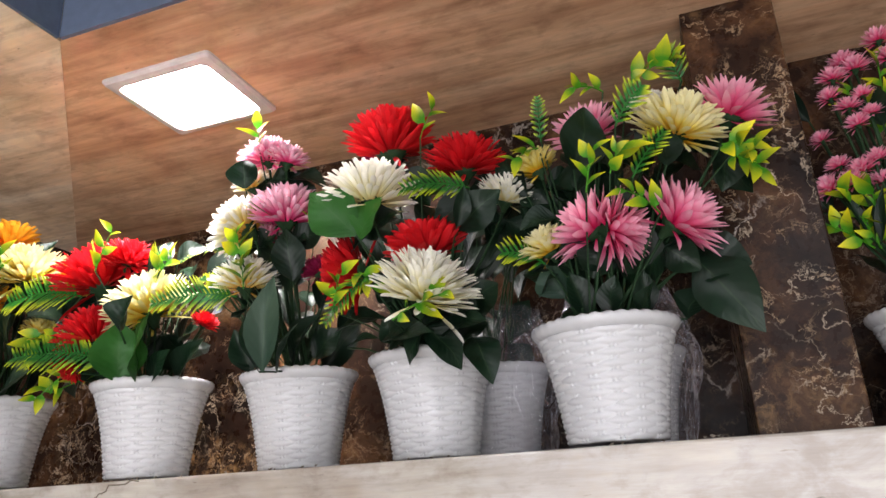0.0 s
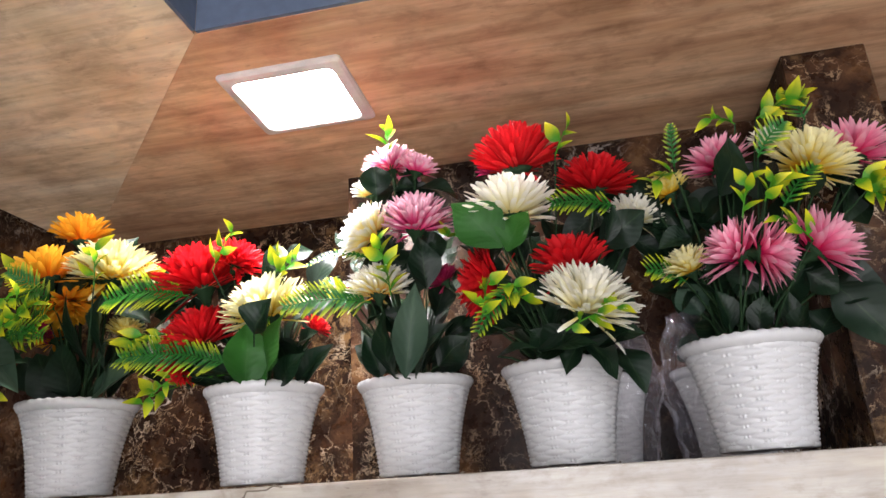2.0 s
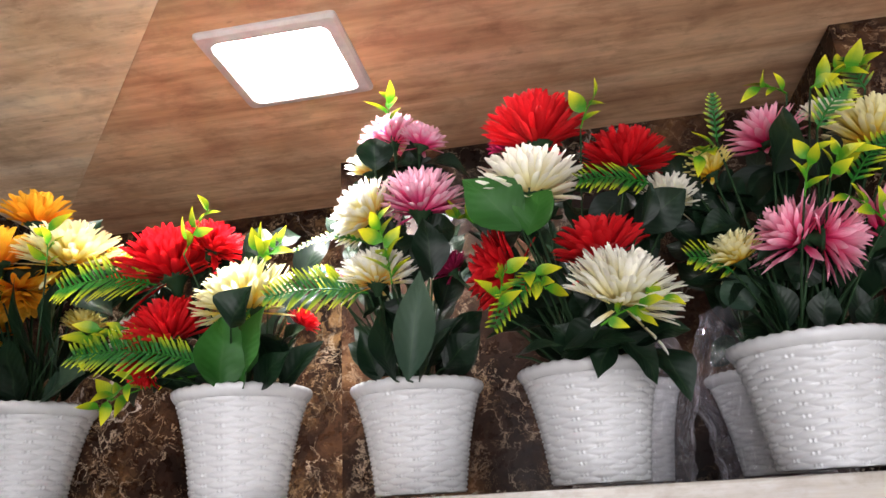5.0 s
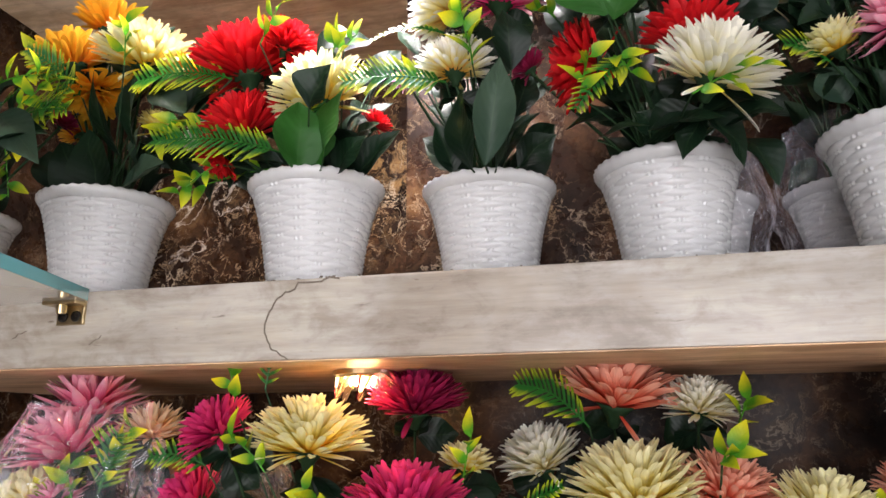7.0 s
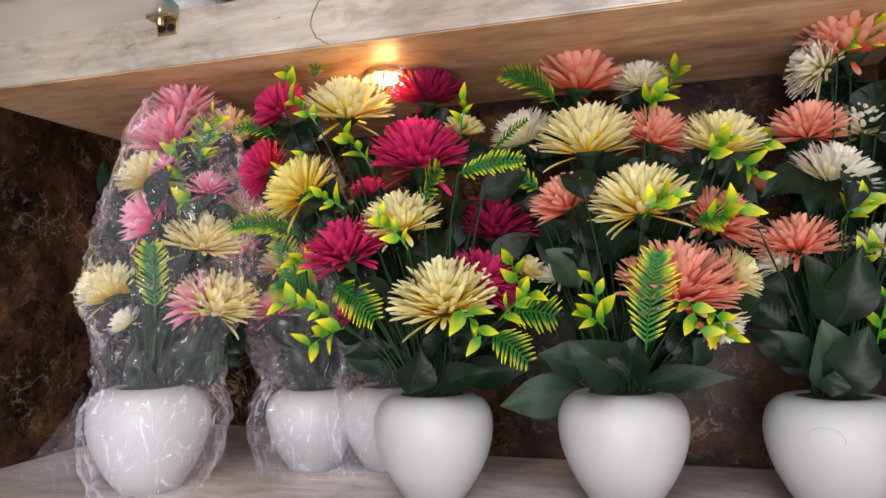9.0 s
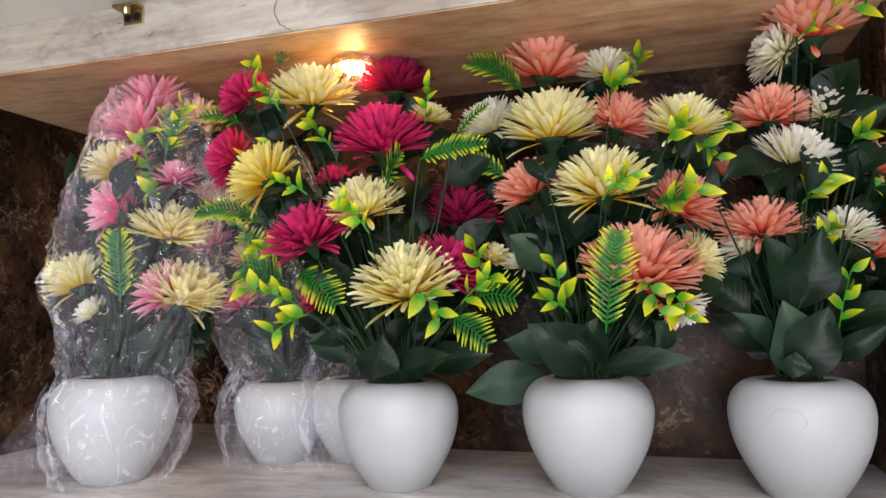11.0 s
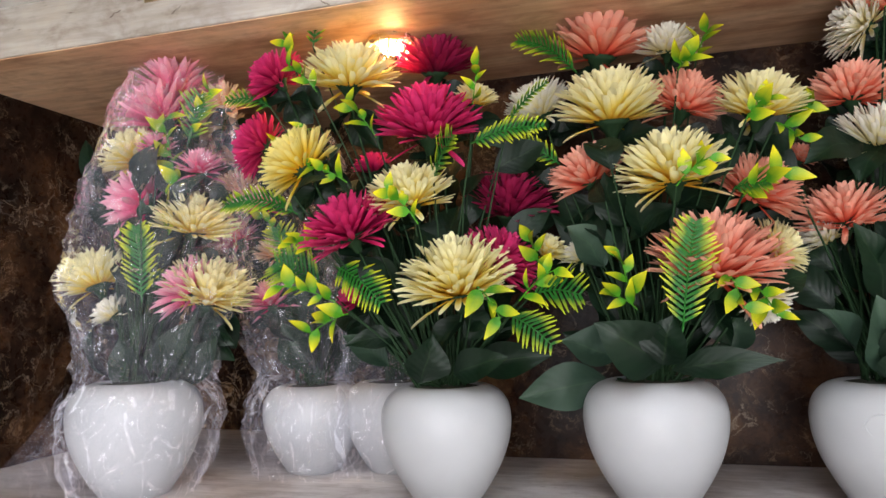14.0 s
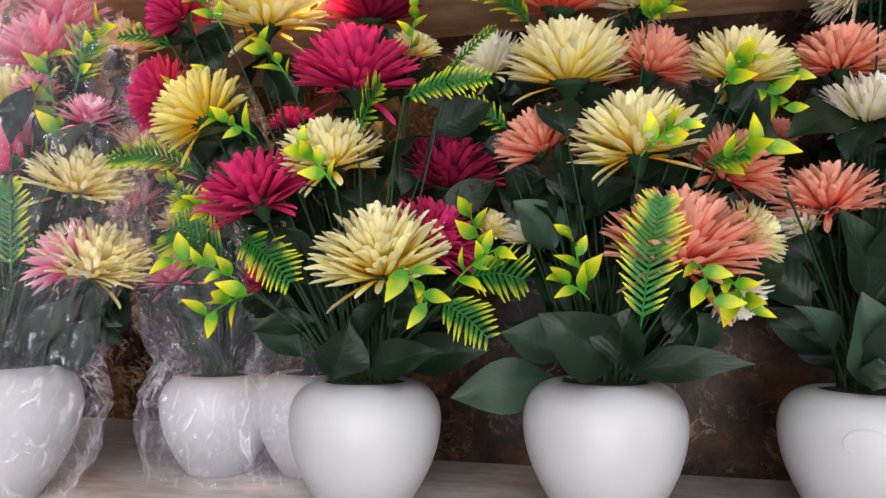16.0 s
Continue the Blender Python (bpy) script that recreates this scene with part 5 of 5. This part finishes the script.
peach = bouquet("peach_bouquet", (-0.018, 0.92, Z_LOW), "vase", (PEACH_BOUQUET_FLOWERS, PEACH_BOUQUET_LEAVES, PEACH_BOUQUET_FERNS, PEACH_BOUQUET_SPRIGS), "white apple-shaped vase of salmon and ivory artificial flowers with broad leaves", 13, 0.98, 44, 0.08, 130)
first = bouquet("wrapped_bouquet", (-0.985, 0.815, Z_LOW), "vase", (WRAPPED_PINK_BOUQUET_FLOWERS, WRAPPED_PINK_BOUQUET_LEAVES, WRAPPED_PINK_BOUQUET_FERNS, WRAPPED_PINK_BOUQUET_SPRIGS), "white vase of pink and cream flowers inside clear cellophane", 14, 1.03, 34, 0.07, 200)
wrap(first, ((0, 0.080), (0.05, 0.096), (0.11, 0.104), (0.16, 0.090), (0.20, 0.092), (0.30, 0.124), (0.42, 0.110), (0.54, 0.082), (0.60, 0.062)), 1, 0.014, (0.045, 0.03))
film_flap(first, ((-0.235, -0.02, 0.004), (-0.07, -0.085, 0.004), (-0.088, -0.04, 0.15), (-0.12, -0.01, 0.135)), 4)
film_flap(first, ((-0.225, -0.005, 0.004), (-0.06, -0.04, 0.004), (-0.085, 0.0, 0.14), (-0.115, 0.02, 0.125)), 9)
second = bouquet("wrapped_bouquet", (-0.798, 0.99, Z_LOW), "vase", (WRAPPED_ROSE_BOUQUET_FLOWERS, WRAPPED_ROSE_BOUQUET_LEAVES, WRAPPED_ROSE_BOUQUET_FERNS, WRAPPED_ROSE_BOUQUET_SPRIGS), "white vase of rose pink flowers tied in clear cellophane", 15, 0.88, 34, 0.08, 250)
wrap(second, ((0, 0.084), (0.05, 0.094), (0.10, 0.088), (0.15, 0.066), (0.26, 0.10), (0.34, 0.115), (0.52, 0.095)), 2, 0.013, (-0.05, -0.02))
third = bouquet("wrapped_bouquet", (-0.672, 1.02, Z_LOW), "vase", (WRAPPED_ROSE_BOUQUET_FLOWERS[:0], WRAPPED_ROSE_BOUQUET_LEAVES[:0], [], []), "white vase of dark leaves wrapped in clear cellophane", 16, 0.9, 16, 0.05, 40)
wrap(third, ((0, 0.085), (0.06, 0.10), (0.12, 0.09), (0.18, 0.076), (0.28, 0.10), (0.36, 0.11)), 3, 0.012)
bouquet("bright_bouquet", (0.36, 0.86, Z_LOW), "vase", (BRIGHT_BOUQUET_FLOWERS, BRIGHT_BOUQUET_LEAVES, BRIGHT_BOUQUET_FERNS, BRIGHT_BOUQUET_SPRIGS), "white vase of orange and red flowers with yellow-green twigs", 17, 1.0, 12, 0.08)

# embossed oval on one vase
bm = bmesh.new()
ring = []
for k in range(40):
    a = 2 * math.pi * k / 40
    x, z = 0.020 * math.cos(a), 0.0135 * math.sin(a)
    ring.append(Vector((x, 0, z)))
tube(ring + ring[:1], 0.0009, 0.0009, 6, bm)
oval = part("embossed_oval", bm, VASE_WHITE, peach, smooth=True)
oval.matrix_basis = pose(-0.0262, -0.0795, 0.105, 0, 0, -18)

# ---- upper shelf: woven pots ----
bouquet("orange_bouquet", (-0.952, 0.845, Z_TOP), "pot", (ORANGE_BOUQUET_FLOWERS, ORANGE_BOUQUET_LEAVES, ORANGE_BOUQUET_FERNS, ORANGE_BOUQUET_SPRIGS), "white woven pot of orange and cream artificial chrysanthemums", 21, 1.01, 20, 0.07, 0, 0.2)
bouquet("red_bouquet", (-0.668, 0.855, Z_TOP), "pot", (RED_BOUQUET_FLOWERS, RED_BOUQUET_LEAVES, RED_BOUQUET_FERNS, RED_BOUQUET_SPRIGS), "white woven pot of red and cream flowers with bright green leaves", 22, 1.01, 20, 0.07, 5, 0.2)
bouquet("white_pink_bouquet", (-0.467, 0.915, Z_TOP), "pot", (WHITE_PINK_BOUQUET_FLOWERS, WHITE_PINK_BOUQUET_LEAVES, WHITE_PINK_BOUQUET_FERNS, WHITE_PINK_BOUQUET_SPRIGS), "white woven pot with tall white, pink and yellow flowers", 23, 1.01, 26, 0.06, 9, 0.22)
bouquet("red_cream_bouquet", (-0.258, 0.89, Z_TOP), "pot", (RED_CREAM_BOUQUET_FLOWERS, RED_CREAM_BOUQUET_LEAVES, RED_CREAM_BOUQUET_FERNS, RED_CREAM_BOUQUET_SPRIGS), "white woven pot of red and ivory artificial chrysanthemums", 24, 1.01, 26, 0.07, 3, 0.19)
bouquet("rose_pink_bouquet", (-0.032, 0.84, Z_TOP), "pot", (ROSE_PINK_BOUQUET_FLOWERS, ROSE_PINK_BOUQUET_LEAVES, ROSE_PINK_BOUQUET_FERNS, ROSE_PINK_BOUQUET_SPRIGS), "white woven pot of pink and cream flowers with yellow-green twigs", 25, 1.01, 26, 0.07, 12, 0.19)
bouquet("leafy_bouquet", (-1.19, 0.84, Z_TOP), "pot", (LEAFY_BOUQUET_FLOWERS, LEAFY_BOUQUET_LEAVES, LEAFY_BOUQUET_FERNS, LEAFY_BOUQUET_SPRIGS), "white woven pot of yellow-green fern tips and leaves", 26, 1.0, 12, 0.07, 0, 0.2)
for x, y, seed in ((-0.215, 1.04, 31), (-0.03, 1.02, 32)):
    back = bouquet("wrapped_pot", (x, y, Z_TOP), "pot", ([], [], [], []), "white woven pot of dark leaves wrapped in clear cellophane", seed, 0.98, 22, 0.06, seed)
    wrap(back, ((0, 0.075), (0.05, 0.082), (0.12, 0.094), (0.16, 0.083), (0.21, 0.066)), seed, 0.007)
bouquet("pink_cluster_bouquet", (0.33, 0.96, Z_TOP), "pot", (PINK_CLUSTER_FLOWERS, PINK_CLUSTER_LEAVES, PINK_CLUSTER_FERNS, PINK_CLUSTER_SPRIGS), "pot of small pink blossoms with fine green stems", 33, 1.0, 10, 0.06)

# ---- on the glass shelf ----
carton = thing("carton", (-0.905, 0.476, 0.4172), "flat white cardboard carton lying on the glass", "box")
CARD = plain("white_card", (0.78, 0.78, 0.77), 0.6)
part("body", box(-0.078, 0.078, -0.073, 0.073, 0.0, 0.054, 0.002), CARD, carton)
part("flap", box(-0.077, 0.077, -0.073, 0.0, 0.0543, 0.0556), CARD, carton)
urn = thing("ceramic_urn", (-0.886, 0.497, 0.4730), "glossy pinkish grey round ceramic urn on a white carton", "urn")
GLAZE = plain("pinkish_grey_glaze", (0.42, 0.36, 0.34), 0.18, 20, 0.1)
part("foot", lathe(((0.001, 0.0), (0.040, 0.0), (0.042, 0.004), (0.034, 0.010), (0.032, 0.016)), 40), GLAZE, urn, smooth=True)
part("belly", lathe(((0.032, 0.015), (0.052, 0.024), (0.062, 0.038), (0.066, 0.052), (0.064, 0.068), (0.056, 0.086), (0.046, 0.106), (0.038, 0.112), (0.040, 0.120), (0.044, 0.124), (0.040, 0.124), (0.034, 0.112), (0.050, 0.090)), 48), GLAZE, urn, smooth=True)

# ---- dry bits along the shelf edge ----
rng = random.Random(77)
bm = bmesh.new()
for k in range(46):
    x = rng.choice((-0.66, -0.47, -0.26, -0.03, 0.08)) + rng.gauss(0, 0.05)
    at = Vector((x, rng.uniform(0.771, 0.785), Z_TOP + 0.0012))
    s = rng.uniform(0.0012, 0.004)
    vs = [bm.verts.new(at + Vector((s * math.cos(w) * rng.uniform(0.5, 1.2), 0.5 * s * math.sin(w), rng.uniform(-0.001, 0.7 * s)))) for w in (0.2, 1.5, 3.0, 4.6)]
    bm.faces.new(vs)
    tip = bm.verts.new(at + Vector((0, 0, -0.0011)))
    for i in range(4):
        bm.faces.new((vs[i], tip, vs[(i + 1) % 4]))
tagged(new("dry_flakes", link_mesh("dry_flakes", bm, CRACK)), "small dry dark flakes scattered along the stone shelf edge", "debris", kind="stuff")
